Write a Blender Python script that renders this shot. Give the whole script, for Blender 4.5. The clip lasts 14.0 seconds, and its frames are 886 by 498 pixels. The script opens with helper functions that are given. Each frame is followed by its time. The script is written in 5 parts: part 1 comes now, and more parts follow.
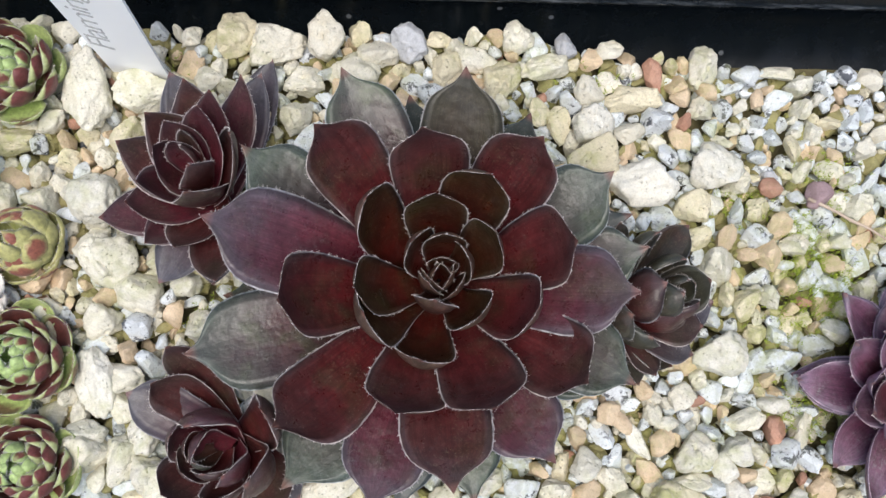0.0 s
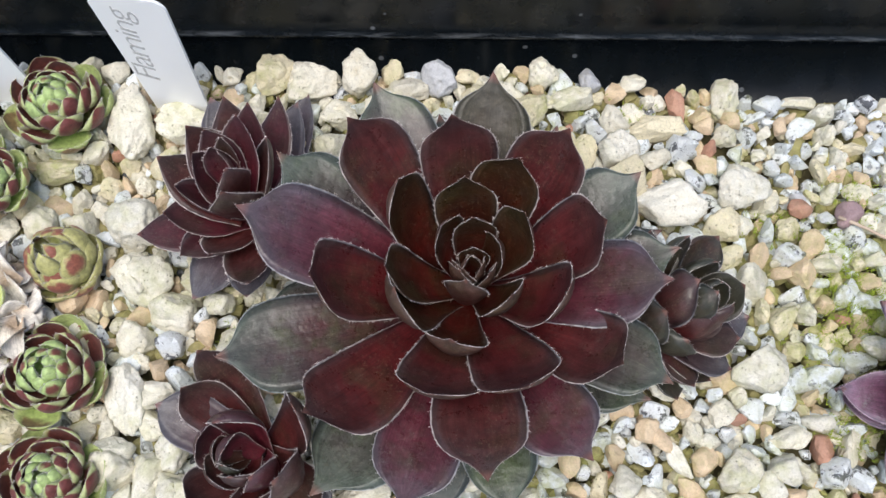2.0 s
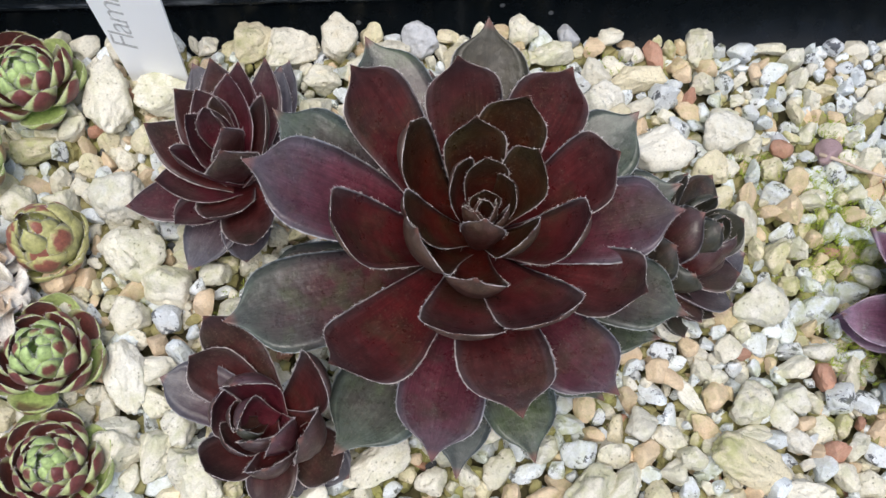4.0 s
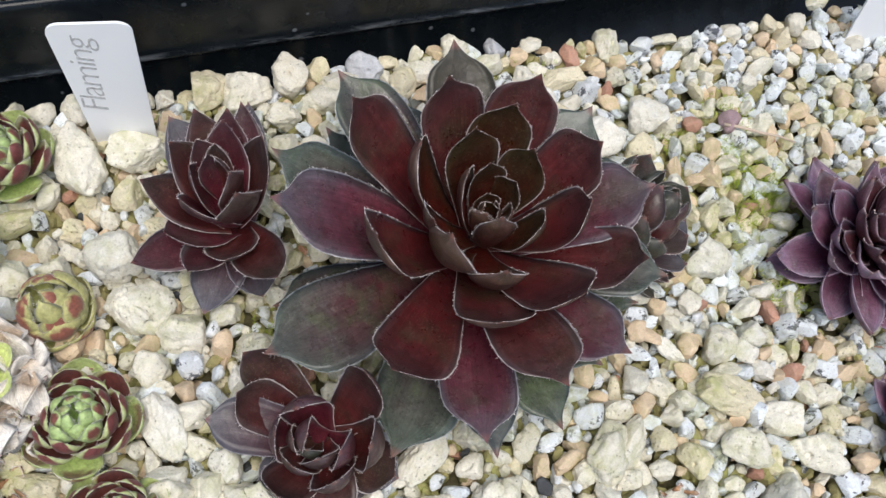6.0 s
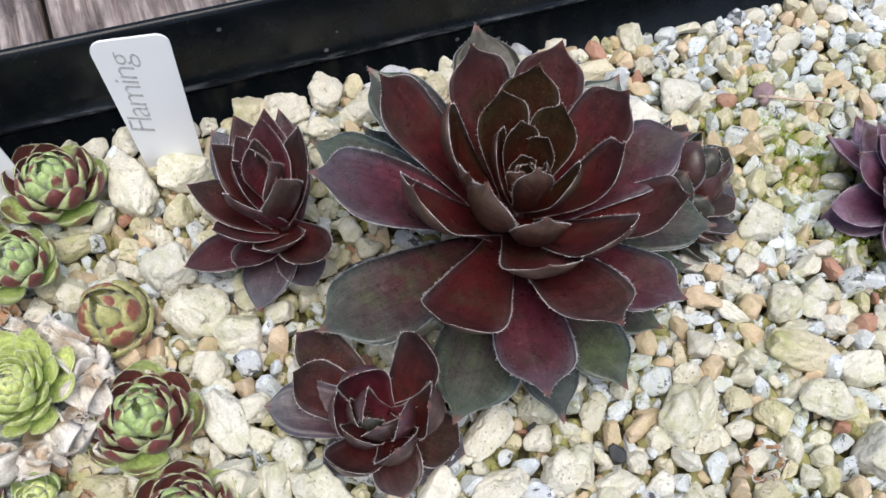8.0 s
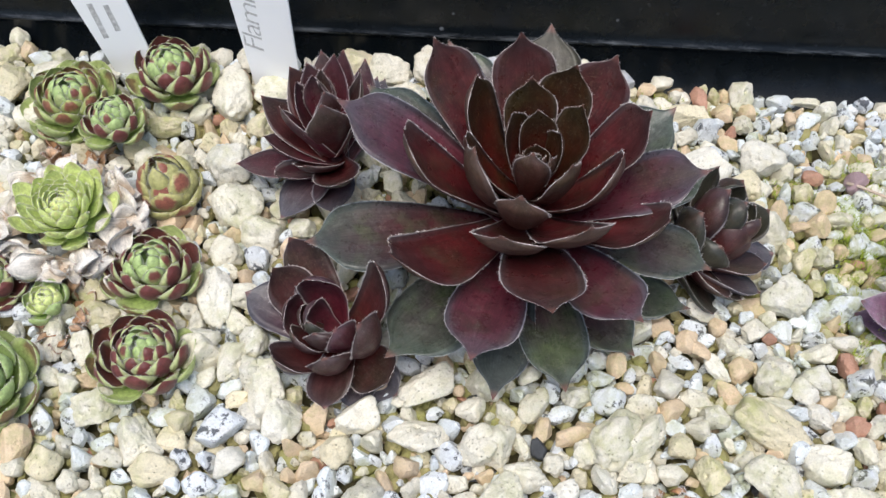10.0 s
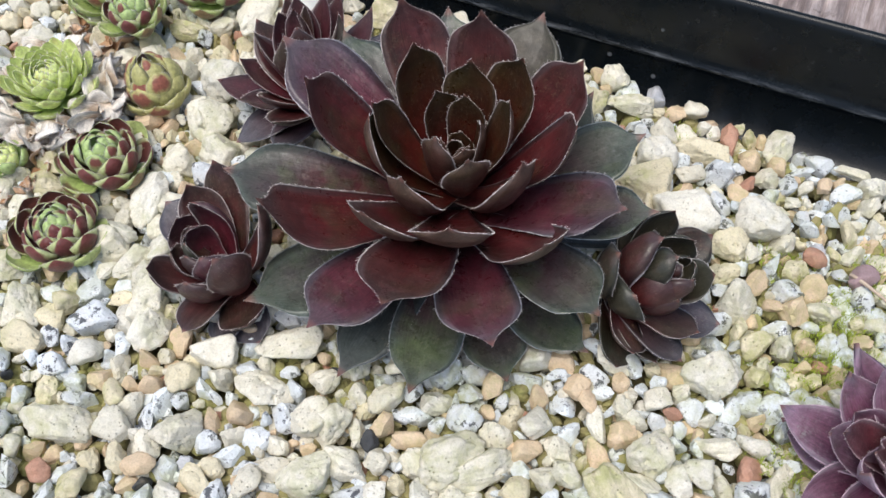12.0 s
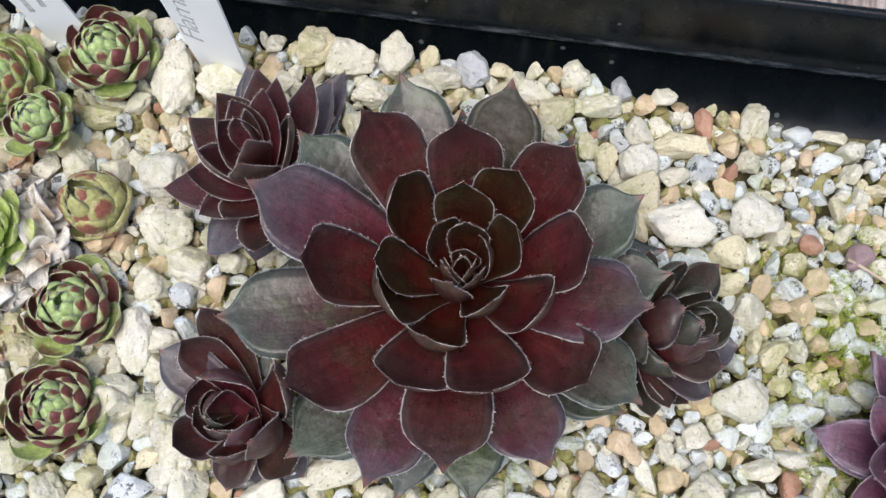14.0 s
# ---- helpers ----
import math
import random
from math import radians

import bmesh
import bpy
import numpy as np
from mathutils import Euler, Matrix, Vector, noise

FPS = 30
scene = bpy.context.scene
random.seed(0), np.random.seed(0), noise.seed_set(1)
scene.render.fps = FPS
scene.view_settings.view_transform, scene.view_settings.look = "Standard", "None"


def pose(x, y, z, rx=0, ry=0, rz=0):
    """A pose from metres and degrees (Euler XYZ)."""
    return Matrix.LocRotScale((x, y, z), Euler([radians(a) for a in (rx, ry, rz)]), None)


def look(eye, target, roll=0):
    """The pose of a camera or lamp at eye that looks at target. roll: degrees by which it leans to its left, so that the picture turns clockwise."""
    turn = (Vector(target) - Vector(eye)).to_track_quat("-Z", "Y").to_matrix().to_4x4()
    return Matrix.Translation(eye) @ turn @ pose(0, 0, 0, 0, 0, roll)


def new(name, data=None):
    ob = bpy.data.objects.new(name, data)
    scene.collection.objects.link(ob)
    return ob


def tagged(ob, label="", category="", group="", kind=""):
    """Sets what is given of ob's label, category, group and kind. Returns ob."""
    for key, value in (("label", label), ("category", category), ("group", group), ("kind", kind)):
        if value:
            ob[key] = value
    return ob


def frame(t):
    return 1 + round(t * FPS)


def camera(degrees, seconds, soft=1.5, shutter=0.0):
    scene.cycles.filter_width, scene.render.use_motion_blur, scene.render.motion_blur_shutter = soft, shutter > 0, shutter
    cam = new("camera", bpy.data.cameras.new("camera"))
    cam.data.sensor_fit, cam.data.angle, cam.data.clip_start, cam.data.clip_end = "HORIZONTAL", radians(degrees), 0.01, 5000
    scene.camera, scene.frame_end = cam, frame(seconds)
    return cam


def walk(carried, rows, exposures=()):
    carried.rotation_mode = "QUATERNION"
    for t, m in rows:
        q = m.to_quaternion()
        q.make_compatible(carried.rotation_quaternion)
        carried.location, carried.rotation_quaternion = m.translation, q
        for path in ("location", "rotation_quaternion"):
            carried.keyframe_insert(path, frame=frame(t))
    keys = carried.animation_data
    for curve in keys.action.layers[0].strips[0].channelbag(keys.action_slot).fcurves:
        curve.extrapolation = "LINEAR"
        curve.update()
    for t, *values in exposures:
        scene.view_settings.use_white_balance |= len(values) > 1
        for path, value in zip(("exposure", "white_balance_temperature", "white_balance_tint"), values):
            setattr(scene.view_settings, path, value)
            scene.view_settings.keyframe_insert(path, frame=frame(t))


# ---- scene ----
cam = camera(50.9, 14.0)
METRES, EYE, TILT, LEAN, TURN = 0.44, 0.228, -79.5, -3.0, 0.0
ROWS = [
    (0.0, 0.0, 0.0, 0.0, 0.0, 0.0, -0.0),
    (0.5, -0.0017, 0.0019, -0.0171, 0.79, 3.41, 0.45),
    (1.0, -0.0046, -0.0007, -0.0332, 1.12, 5.89, 0.69),
    (1.5, 0.0001, 0.0043, -0.0515, 1.5, 7.87, 0.63),
    (2.0, 0.0, 0.0033, -0.0804, 1.99, 9.99, 0.44),
    (2.5, 0.0008, 0.0118, -0.1108, 1.99, 10.5, 0.6),
    (5.0, -0.0968, 0.0119, -0.1084, -6.7, 10.36, 9.86),
    (5.5, -0.1201, -0.0013, -0.1092, -8.93, 9.95, 12.81),
    (6.0, -0.1486, -0.0133, -0.1064, -11.82, 10.15, 15.99),
    (6.5, -0.191, -0.0009, -0.1137, -13.12, 10.3, 18.52),
    (7.0, -0.2113, 0.0058, -0.127, -11.6, 12.64, 20.81),
    (7.5, -0.1869, 0.0108, -0.1535, -8.59, 16.35, 22.16),
    (10.0, -0.034, -0.01, -0.2687, 1.45, 24.29, -1.42),
    (10.5, 0.0234, 0.0036, -0.2622, 3.67, 23.24, -8.09),
    (11.0, 0.0816, 0.0032, -0.2531, 6.15, 23.04, -14.46),
    (11.5, 0.1142, 0.0133, -0.2406, 7.66, 22.76, -19.6),
    (12.0, 0.1378, 0.0266, -0.2172, 8.5, 20.88, -22.01),
    (12.5, 0.1454, -0.006, -0.1568, 9.38, 16.22, -21.54),
    (13.0, 0.1046, -0.0243, -0.1176, 9.35, 11.62, -20.17),
    (13.5, 0.0781, -0.0215, -0.0792, 7.46, 8.27, -16.82),
    (14.0, 0.0389, -0.0149, -0.0551, 5.48, 6.36, -7.71),
]
walk(cam, [(t, pose(0, 0, EYE, TILT, LEAN, TURN) @ pose(METRES * x, METRES * y, METRES * z, 90 + pitch, roll, yaw)) for t, x, y, z, yaw, pitch, roll in ROWS],
     exposures=[(0.0, 0.44), (2.5, 0.44), (5.5, 0.33), (7.0, 0.36), (10.0, 0.43), (11.5, 0.44), (13.0, 0.38), (14.0, 0.38)])

# ---- world and light ----
world = bpy.data.worlds.new("overcast_sky")
scene.world = world
world.use_nodes = True
wn = world.node_tree.nodes
sky = wn.new("ShaderNodeTexSky")
sky.sky_type = 'NISHITA'
sky.sun_disc = False
sky.sun_elevation = radians(70)
sky.sun_rotation = radians(199)
sky.air_density, sky.dust_density, sky.ozone_density = 1.0, 2.2, 0.8
wn["Background"].inputs["Strength"].default_value = 0.125
world.node_tree.links.new(sky.outputs[0], wn["Background"].inputs["Color"])

sun_data = bpy.data.lights.new("sun", 'SUN')
sun_data.energy = 2.1
sun_data.angle = radians(44)
sun_data.color = (1.0, 0.965, 0.91)
sun = new("sun", sun_data)
sun.matrix_world = look((-0.14, -0.27, 1.25), (0, 0, 0))


# ---- materials ----
class Nodes:
    """A small helper round one node material."""

    def __init__(self, name, rough=0.6, spec=0.5):
        self.mat = bpy.data.materials.new(name)
        self.mat.use_nodes = True
        self.tree = self.mat.node_tree
        self.b = self.tree.nodes["Principled BSDF"]
        self.b.inputs["Roughness"].default_value = rough
        self.b.inputs["Specular IOR Level"].default_value = spec

    def add(self, kind, **values):
        n = self.tree.nodes.new("ShaderNode" + kind)
        for key, v in values.items():
            n.inputs[key].default_value = v
        return n

    def link(self, a, b):
        self.tree.links.new(a, b)

    def coords(self, scale=1.0):
        c = self.add("TexCoord")
        return c.outputs["Object"]

    def noise(self, scale, detail=4.0, rough=0.6, vec=None):
        n = self.add("TexNoise", Scale=scale, Detail=detail, Roughness=rough)
        self.link(vec or self.coords(), n.inputs["Vector"])
        return n.outputs["Fac"]

    def ramp(self, fac, stops, constant=False):
        n = self.add("ValToRGB")
        r = n.color_ramp
        if constant:
            r.interpolation = 'CONSTANT'
        while len(r.elements) < len(stops):
            r.elements.new(1.0)
        for e, (p, c) in zip(r.elements, stops):
            e.position = p
            e.color = c if len(c) == 4 else (*c, 1)
        self.link(fac, n.inputs[0])
        return n.outputs[0]

    def mix(self, fac, a, b, mode='MIX'):
        n = self.tree.nodes.new("ShaderNodeMix")
        n.data_type = 'RGBA'
        n.blend_type = mode
        for v, i in ((fac, 0), (a, 6), (b, 7)):
            if isinstance(v, (int, float)):
                n.inputs[i].default_value = v
            elif isinstance(v, tuple):
                n.inputs[i].default_value = v if len(v) == 4 else (*v, 1)
            else:
                self.link(v, n.inputs[i])
        return n.outputs[2]

    def math(self, op, a, b=0.0, c=0.0):
        n = self.tree.nodes.new("ShaderNodeMath")
        n.operation = op
        for i, v in enumerate((a, b, c)):
            if isinstance(v, (int, float)):
                n.inputs[i].default_value = v
            else:
                self.link(v, n.inputs[i])
        return n.outputs[0]

    def bump(self, height, strength, distance):
        n = self.add("Bump", Strength=strength, Distance=distance)
        self.link(height, n.inputs["Height"])
        self.link(n.outputs[0], self.b.inputs["Normal"])

    def colour(self, out):
        self.link(out, self.b.inputs["Base Color"])
        return self.mat


def G(v):
    return (v, v, v)


def leaf_material(name, base, mid, tip, margin, rough=0.34, reach=0.55, patch=None, edge=0.968, wax_sheen=0.0, glow=0.10):
    """A fleshy leaf: colour runs along the leaf (uv y), with a pale margin (uv x), fine streaks, blotches and dust specks."""
    m = Nodes(name, rough, 0.42)
    uv = m.add("UVMap")
    sep = m.add("SeparateXYZ")
    m.link(uv.outputs[0], sep.inputs[0])
    across = m.math('ABSOLUTE', m.math('MULTIPLY_ADD', sep.outputs[0], 2.0, -1.0))
    wob = m.noise(160.0, 5.0)
    rnd = m.add("ObjectInfo").outputs["Random"]
    # long fine streaks from base to tip, different on every leaf
    lay = m.add("CombineXYZ")
    m.link(m.math('MULTIPLY', sep.outputs[0], 46.0), lay.inputs[0])
    m.link(m.math('MULTIPLY', sep.outputs[1], 2.6), lay.inputs[1])
    m.link(m.math('MULTIPLY', rnd, 40.0), lay.inputs[2])
    streak = m.noise(1.0, 5.0, 0.65, lay.outputs[0])
    along = m.math('ADD', sep.outputs[1], m.math('MULTIPLY_ADD', wob, 0.36, -0.18))
    along = m.math('ADD', along, m.math('MULTIPLY_ADD', streak, 0.10, -0.05))
    along = m.math('ADD', along, m.math('MULTIPLY', m.math('POWER', across, 4.0), 0.30))
    along = m.math('ADD', along, m.math('MULTIPLY_ADD', rnd, 0.20, -0.10))
    col = m.ramp(along, [(0.0, base), (reach * 0.5, base), (reach, mid), (min(0.99, reach + 0.42), tip)])
    if patch:
        col = m.mix(m.ramp(m.noise(75.0, 4.0), [(0.50, G(0)), (0.70, G(0.8))]), col, patch)
    dark = m.ramp(m.math('MULTIPLY_ADD', streak, 0.07, m.math('MULTIPLY', m.noise(200.0, 9.0, 0.78), 0.93)), [(0.35, G(0.58)), (0.50, G(0.98)), (0.66, G(1.52))])
    col = m.mix(1.0, col, dark, 'MULTIPLY')
    col = m.mix(1.0, col, m.ramp(streak, [(0.30, G(0.76)), (0.5, G(1.0)), (0.72, G(1.28))]), 'MULTIPLY')
    # fine golden grain in patches
    gold = m.math('MULTIPLY', m.ramp(m.noise(1700.0, 3.0, 0.75), [(0.56, G(0)), (0.70, G(0.34))]), m.ramp(m.noise(85.0, 4.0, 0.6), [(0.42, G(0.05)), (0.62, G(1))]))
    col = m.mix(gold, col, (0.26, 0.22, 0.15))
    if wax_sheen:
        # pale waxy grain and painted silvery gloss in patches, denser along the streaks
        grain = m.ramp(m.noise(1300.0, 4.0, 0.8), [(0.47, G(0.05)), (0.66, G(1))])
        bloom = m.math('MULTIPLY', m.ramp(m.noise(110.0, 6.0, 0.7), [(0.46, G(0)), (0.68, G(wax_sheen))]), m.ramp(m.noise(420.0, 5.0, 0.7), [(0.40, G(0.15)), (0.60, G(1))]))
        col = m.mix(m.math('MULTIPLY', bloom, grain), col, (0.30, 0.32, 0.31))
    vor = m.add("TexVoronoi", Scale=1500.0, Randomness=1.0)
    m.link(m.coords(), vor.inputs["Vector"])
    dust = m.math('MULTIPLY', m.ramp(vor.outputs["Distance"], [(0.0, G(1)), (0.20, G(0))]),
                  m.ramp(m.noise(150.0, 5.0, 0.7), [(0.46, G(0)), (0.68, G(0.5))]))
    col = m.mix(dust, col, (0.46, 0.42, 0.38))
    # lilac sheen painted softly towards the margin and the end of the leaf
    brim = m.math('MAXIMUM', m.ramp(across, [(0.74, G(0)), (0.99, G(1))]), m.ramp(sep.outputs[1], [(0.84, G(0)), (0.94, G(0.8))]))
    col = m.mix(m.math('MULTIPLY', m.math('MULTIPLY', brim, glow), m.ramp(m.noise(240.0, 4.0, 0.6), [(0.30, G(0.35)), (0.65, G(1))])), col, (0.17, 0.16, 0.19))
    rim = m.math('MULTIPLY', m.ramp(m.math('ADD', across, m.math('MULTIPLY_ADD', wob, 0.05, -0.025)), [(edge, G(0)), (min(0.999, edge + 0.024), G(0.95))]),
                 m.ramp(m.noise(520.0, 4.0, 0.7), [(0.34, G(0.25)), (0.58, G(1))]))
    spike = m.ramp(sep.outputs[1], [(0.945, G(0)), (0.975, G(0.6))])
    col = m.mix(rim, col, margin)
    col = m.mix(spike, col, (0.24, 0.11, 0.09))
    m.link(m.ramp(m.noise(260.0, 6.0, 0.7), [(0.34, G(max(0.05, rough - 0.02))), (0.66, G(min(1, rough + 0.20)))]), m.b.inputs["Roughness"])
    dents = m.math('MULTIPLY_ADD', m.noise(75.0, 3.0, 0.55), 2.6, m.math('MULTIPLY', m.noise(190.0, 3.0, 0.55), 0.9))
    grain = m.math('MULTIPLY_ADD', m.noise(520.0, 3.0, 0.6), 0.30, m.math('MULTIPLY', m.noise(2000.0, 2.0, 0.6), 0.10))
    m.bump(m.math('ADD', m.math('MULTIPLY', streak, 0.10), m.math('ADD', dents, grain)), 0.5, 0.0006)
    return m.colour(col)


PALE = (0.78, 0.70, 0.68)
main_inner = leaf_material("leaf_brown_maroon", (0.0600, 0.0066, 0.0048), (0.0390, 0.0092, 0.0046), (0.0375, 0.0218, 0.0094), PALE, 0.28, 0.5, patch=(0.0360, 0.0263, 0.0090), wax_sheen=0.08, edge=0.962, glow=0.05)
main_mid = leaf_material("leaf_dark_maroon", (0.0880, 0.0110, 0.0128), (0.0680, 0.0128, 0.0142), (0.0570, 0.0250, 0.0240), PALE, 0.26, 0.64, patch=(0.0432, 0.0272, 0.0152), wax_sheen=0.14, edge=0.962, glow=0.10)
# the violet in these slate tones paints in the sky sheen of outer leaves
main_outer = leaf_material("leaf_maroon_slate_sheen", (0.1000, 0.0165, 0.0260), (0.0820, 0.0255, 0.0370), (0.0840, 0.0590, 0.0720), (0.66, 0.64, 0.66), 0.24, 0.78, patch=(0.0544, 0.0391, 0.0263), wax_sheen=0.30, edge=0.962, glow=0.19)
# old leaves: grey-green end and patch also hold a painted silvery sky gloss
main_old = leaf_material("leaf_old_grey_green_sheen", (0.0864, 0.0224, 0.0272), (0.0640, 0.0410, 0.0420), (0.0640, 0.0800, 0.0620), (0.62, 0.65, 0.64), 0.22, 0.66, patch=(0.0700, 0.0940, 0.0420), wax_sheen=0.34, edge=0.962, glow=0.19)
main_crown = leaf_material("leaf_brown_to_olive", (0.0576, 0.0122, 0.0108), (0.0350, 0.0198, 0.0129), (0.0352, 0.0320, 0.0200), (0.52, 0.51, 0.50), 0.34, 0.55, patch=(0.0384, 0.0384, 0.0176), wax_sheen=0.10, edge=0.962, glow=0.07)
main_low = leaf_material("leaf_low_slate", (0.0420, 0.0256, 0.0240), (0.0370, 0.0350, 0.0322), (0.0425, 0.0527, 0.0485), (0.42, 0.44, 0.46), 0.28, 0.45, wax_sheen=0.22, glow=0.11)
main_back = leaf_material("leaf_back_dusty_maroon", (0.0560, 0.0112, 0.0096), (0.0610, 0.0181, 0.0140), (0.0663, 0.0357, 0.0255), PALE, 0.34, 0.5, patch=(0.0510, 0.0357, 0.0170), wax_sheen=0.10, edge=0.955)
off_purple = leaf_material("offset_leaf_purple", (0.1000, 0.0144, 0.0240), (0.0742, 0.0157, 0.0231), (0.0595, 0.0289, 0.0340), PALE, 0.28, 0.55, patch=(0.0595, 0.0306, 0.0289), wax_sheen=0.14, edge=0.952)
off_brown = leaf_material("offset_leaf_brown", (0.0860, 0.0145, 0.0150), (0.0600, 0.0155, 0.0155), (0.0544, 0.0306, 0.0298), PALE, 0.30, 0.5, patch=(0.0476, 0.0357, 0.0221), wax_sheen=0.14, edge=0.952)
off_olive = leaf_material("offset_leaf_olive", (0.0442, 0.0170, 0.0110), (0.0298, 0.0227, 0.0131), (0.0396, 0.0414, 0.0306), (0.46, 0.44, 0.42), 0.30, 0.5, patch=(0.0522, 0.0162, 0.0126), wax_sheen=0.10, edge=0.952)
off_grey = leaf_material("offset_leaf_grey", (0.0808, 0.0204, 0.0289), (0.0700, 0.0350, 0.0420), (0.0810, 0.0756, 0.0882), (0.38, 0.36, 0.38), 0.32, 0.5, wax_sheen=0.22, edge=0.952)
violet = leaf_material("leaf_violet", (0.085, 0.016, 0.026), (0.125, 0.040, 0.076), (0.225, 0.138, 0.200), (0.60, 0.44, 0.54), 0.36, 0.52, patch=(0.075, 0.034, 0.040), wax_sheen=0.8, edge=0.93, glow=0.7)
violet_dark = leaf_material("leaf_violet_dark", (0.060, 0.011, 0.014), (0.075, 0.017, 0.025), (0.105, 0.045, 0.058), (0.46, 0.32, 0.36), 0.36, 0.55, wax_sheen=0.3, edge=0.93, glow=0.4)


def green_leaf(name, base, top, red, low, high, reach=0.78, strength=0.95, margin=(0.42, 0.45, 0.24), rough=0.45, some=0.0):
    """A downy green leaf with a dark red patch in its middle from the share low to high of its length, and pale woolly margins."""
    m = Nodes(name, rough, 0.4)
    m.b.inputs["Sheen Weight"].default_value = 0.12
    m.b.inputs["Sheen Roughness"].default_value = 0.5
    uv = m.add("UVMap")
    sep = m.add("SeparateXYZ")
    m.link(uv.outputs[0], sep.inputs[0])
    across = m.math('ABSOLUTE', m.math('MULTIPLY_ADD', sep.outputs[0], 2.0, -1.0))
    wob = m.math('MULTIPLY_ADD', m.noise(420.0, 4.0, 0.65), 0.34, -0.17)
    along = m.math('ADD', sep.outputs[1], wob)
    col = m.ramp(along, [(0.1, base), (0.75, top)])
    body = m.math('MULTIPLY', m.ramp(along, [(low, G(0)), (low + 0.16, G(1))]), m.ramp(along, [(high - 0.10, G(1)), (high, G(0))]))
    body = m.math('MULTIPLY', body, m.ramp(m.math('ADD', across, wob), [(reach - 0.16, G(1)), (reach, G(0))]))
    if some:
        body = m.math('MULTIPLY', body, m.ramp(m.add("ObjectInfo").outputs["Random"], [(some - 0.04, G(1)), (some, G(0))]))
    col = m.mix(m.math('MULTIPLY', body, strength), col, red)
    col = m.mix(1.0, col, m.ramp(m.noise(900.0, 5.0, 0.7), [(0.34, G(0.70)), (0.5, G(1.0)), (0.68, G(1.32))]), 'MULTIPLY')
    wool = m.math('MULTIPLY', m.ramp(m.math('ADD', across, m.math('MULTIPLY', wob, 0.4)), [(0.80, G(0)), (0.97, G(0.75))]), m.ramp(m.noise(1500.0, 3.0, 0.7), [(0.36, G(0.3)), (0.6, G(1))]))
    col = m.mix(wool, col, margin)
    m.bump(m.noise(700.0, 4.0, 0.6), 0.4, 0.0003)
    return m.colour(col)


DEEP = (0.105, 0.016, 0.020)
green_red = green_leaf("leaf_deep_red_face", (0.24, 0.30, 0.09), (0.33, 0.34, 0.14), DEEP, 0.12, 1.2, 0.90, margin=(0.46, 0.44, 0.27))
green_red_back = green_leaf("leaf_red_back_with_green_rim", (0.30, 0.40, 0.13), (0.40, 0.45, 0.20), (0.135, 0.020, 0.028), 0.40, 1.14, 0.76, margin=(0.50, 0.52, 0.32))
green_core = green_leaf("leaf_green_heart", (0.24, 0.38, 0.095), (0.36, 0.47, 0.18), DEEP, 0.60, 0.98, 0.62, 0.2, (0.48, 0.55, 0.34))
green_core_back = green_leaf("leaf_green_heart_red_tip", (0.25, 0.38, 0.10), (0.36, 0.47, 0.18), (0.16, 0.022, 0.030), 0.62, 1.0, 0.62, 0.92, (0.48, 0.55, 0.34), some=0.36)
green_outer = green_leaf("leaf_green_outer", (0.32, 0.43, 0.12), (0.36, 0.43, 0.16), (0.15, 0.035, 0.030), 0.55, 1.2, 0.7, 0.75, some=0.45)
green_tip = green_leaf("leaf_green_small_tip", (0.26, 0.37, 0.09), (0.33, 0.38, 0.12), (0.20, 0.035, 0.035), 0.62, 1.05, 0.72, 0.85)
lime = green_leaf("leaf_lime", (0.38, 0.52, 0.13), (0.58, 0.66, 0.24), (0.36, 0.20, 0.08), 0.84, 1.05, 0.5, 0.55, (0.62, 0.66, 0.34), some=0.5)
bud_leaf = green_leaf("leaf_bud_pink_tip", (0.34, 0.38, 0.12), (0.40, 0.38, 0.15), (0.24, 0.040, 0.045), 0.54, 0.98, 0.66, 0.85, (0.50, 0.48, 0.28), some=0.6)
dry_leaf = leaf_material("leaf_dry_brown", (0.30, 0.16, 0.08), (0.40, 0.24, 0.13), (0.46, 0.32, 0.22), (0.55, 0.46, 0.36), 0.8, 0.5)
dry_pale = leaf_material("leaf_dry_pale", (0.44, 0.34, 0.25), (0.62, 0.56, 0.48), (0.74, 0.70, 0.63), (0.78, 0.74, 0.68), 0.85, 0.4)

hair = Nodes("cilia", 0.6, 0.3)
hair.b.inputs["Base Color"].default_value = (0.78, 0.72, 0.70, 1)
cilia = hair.mat


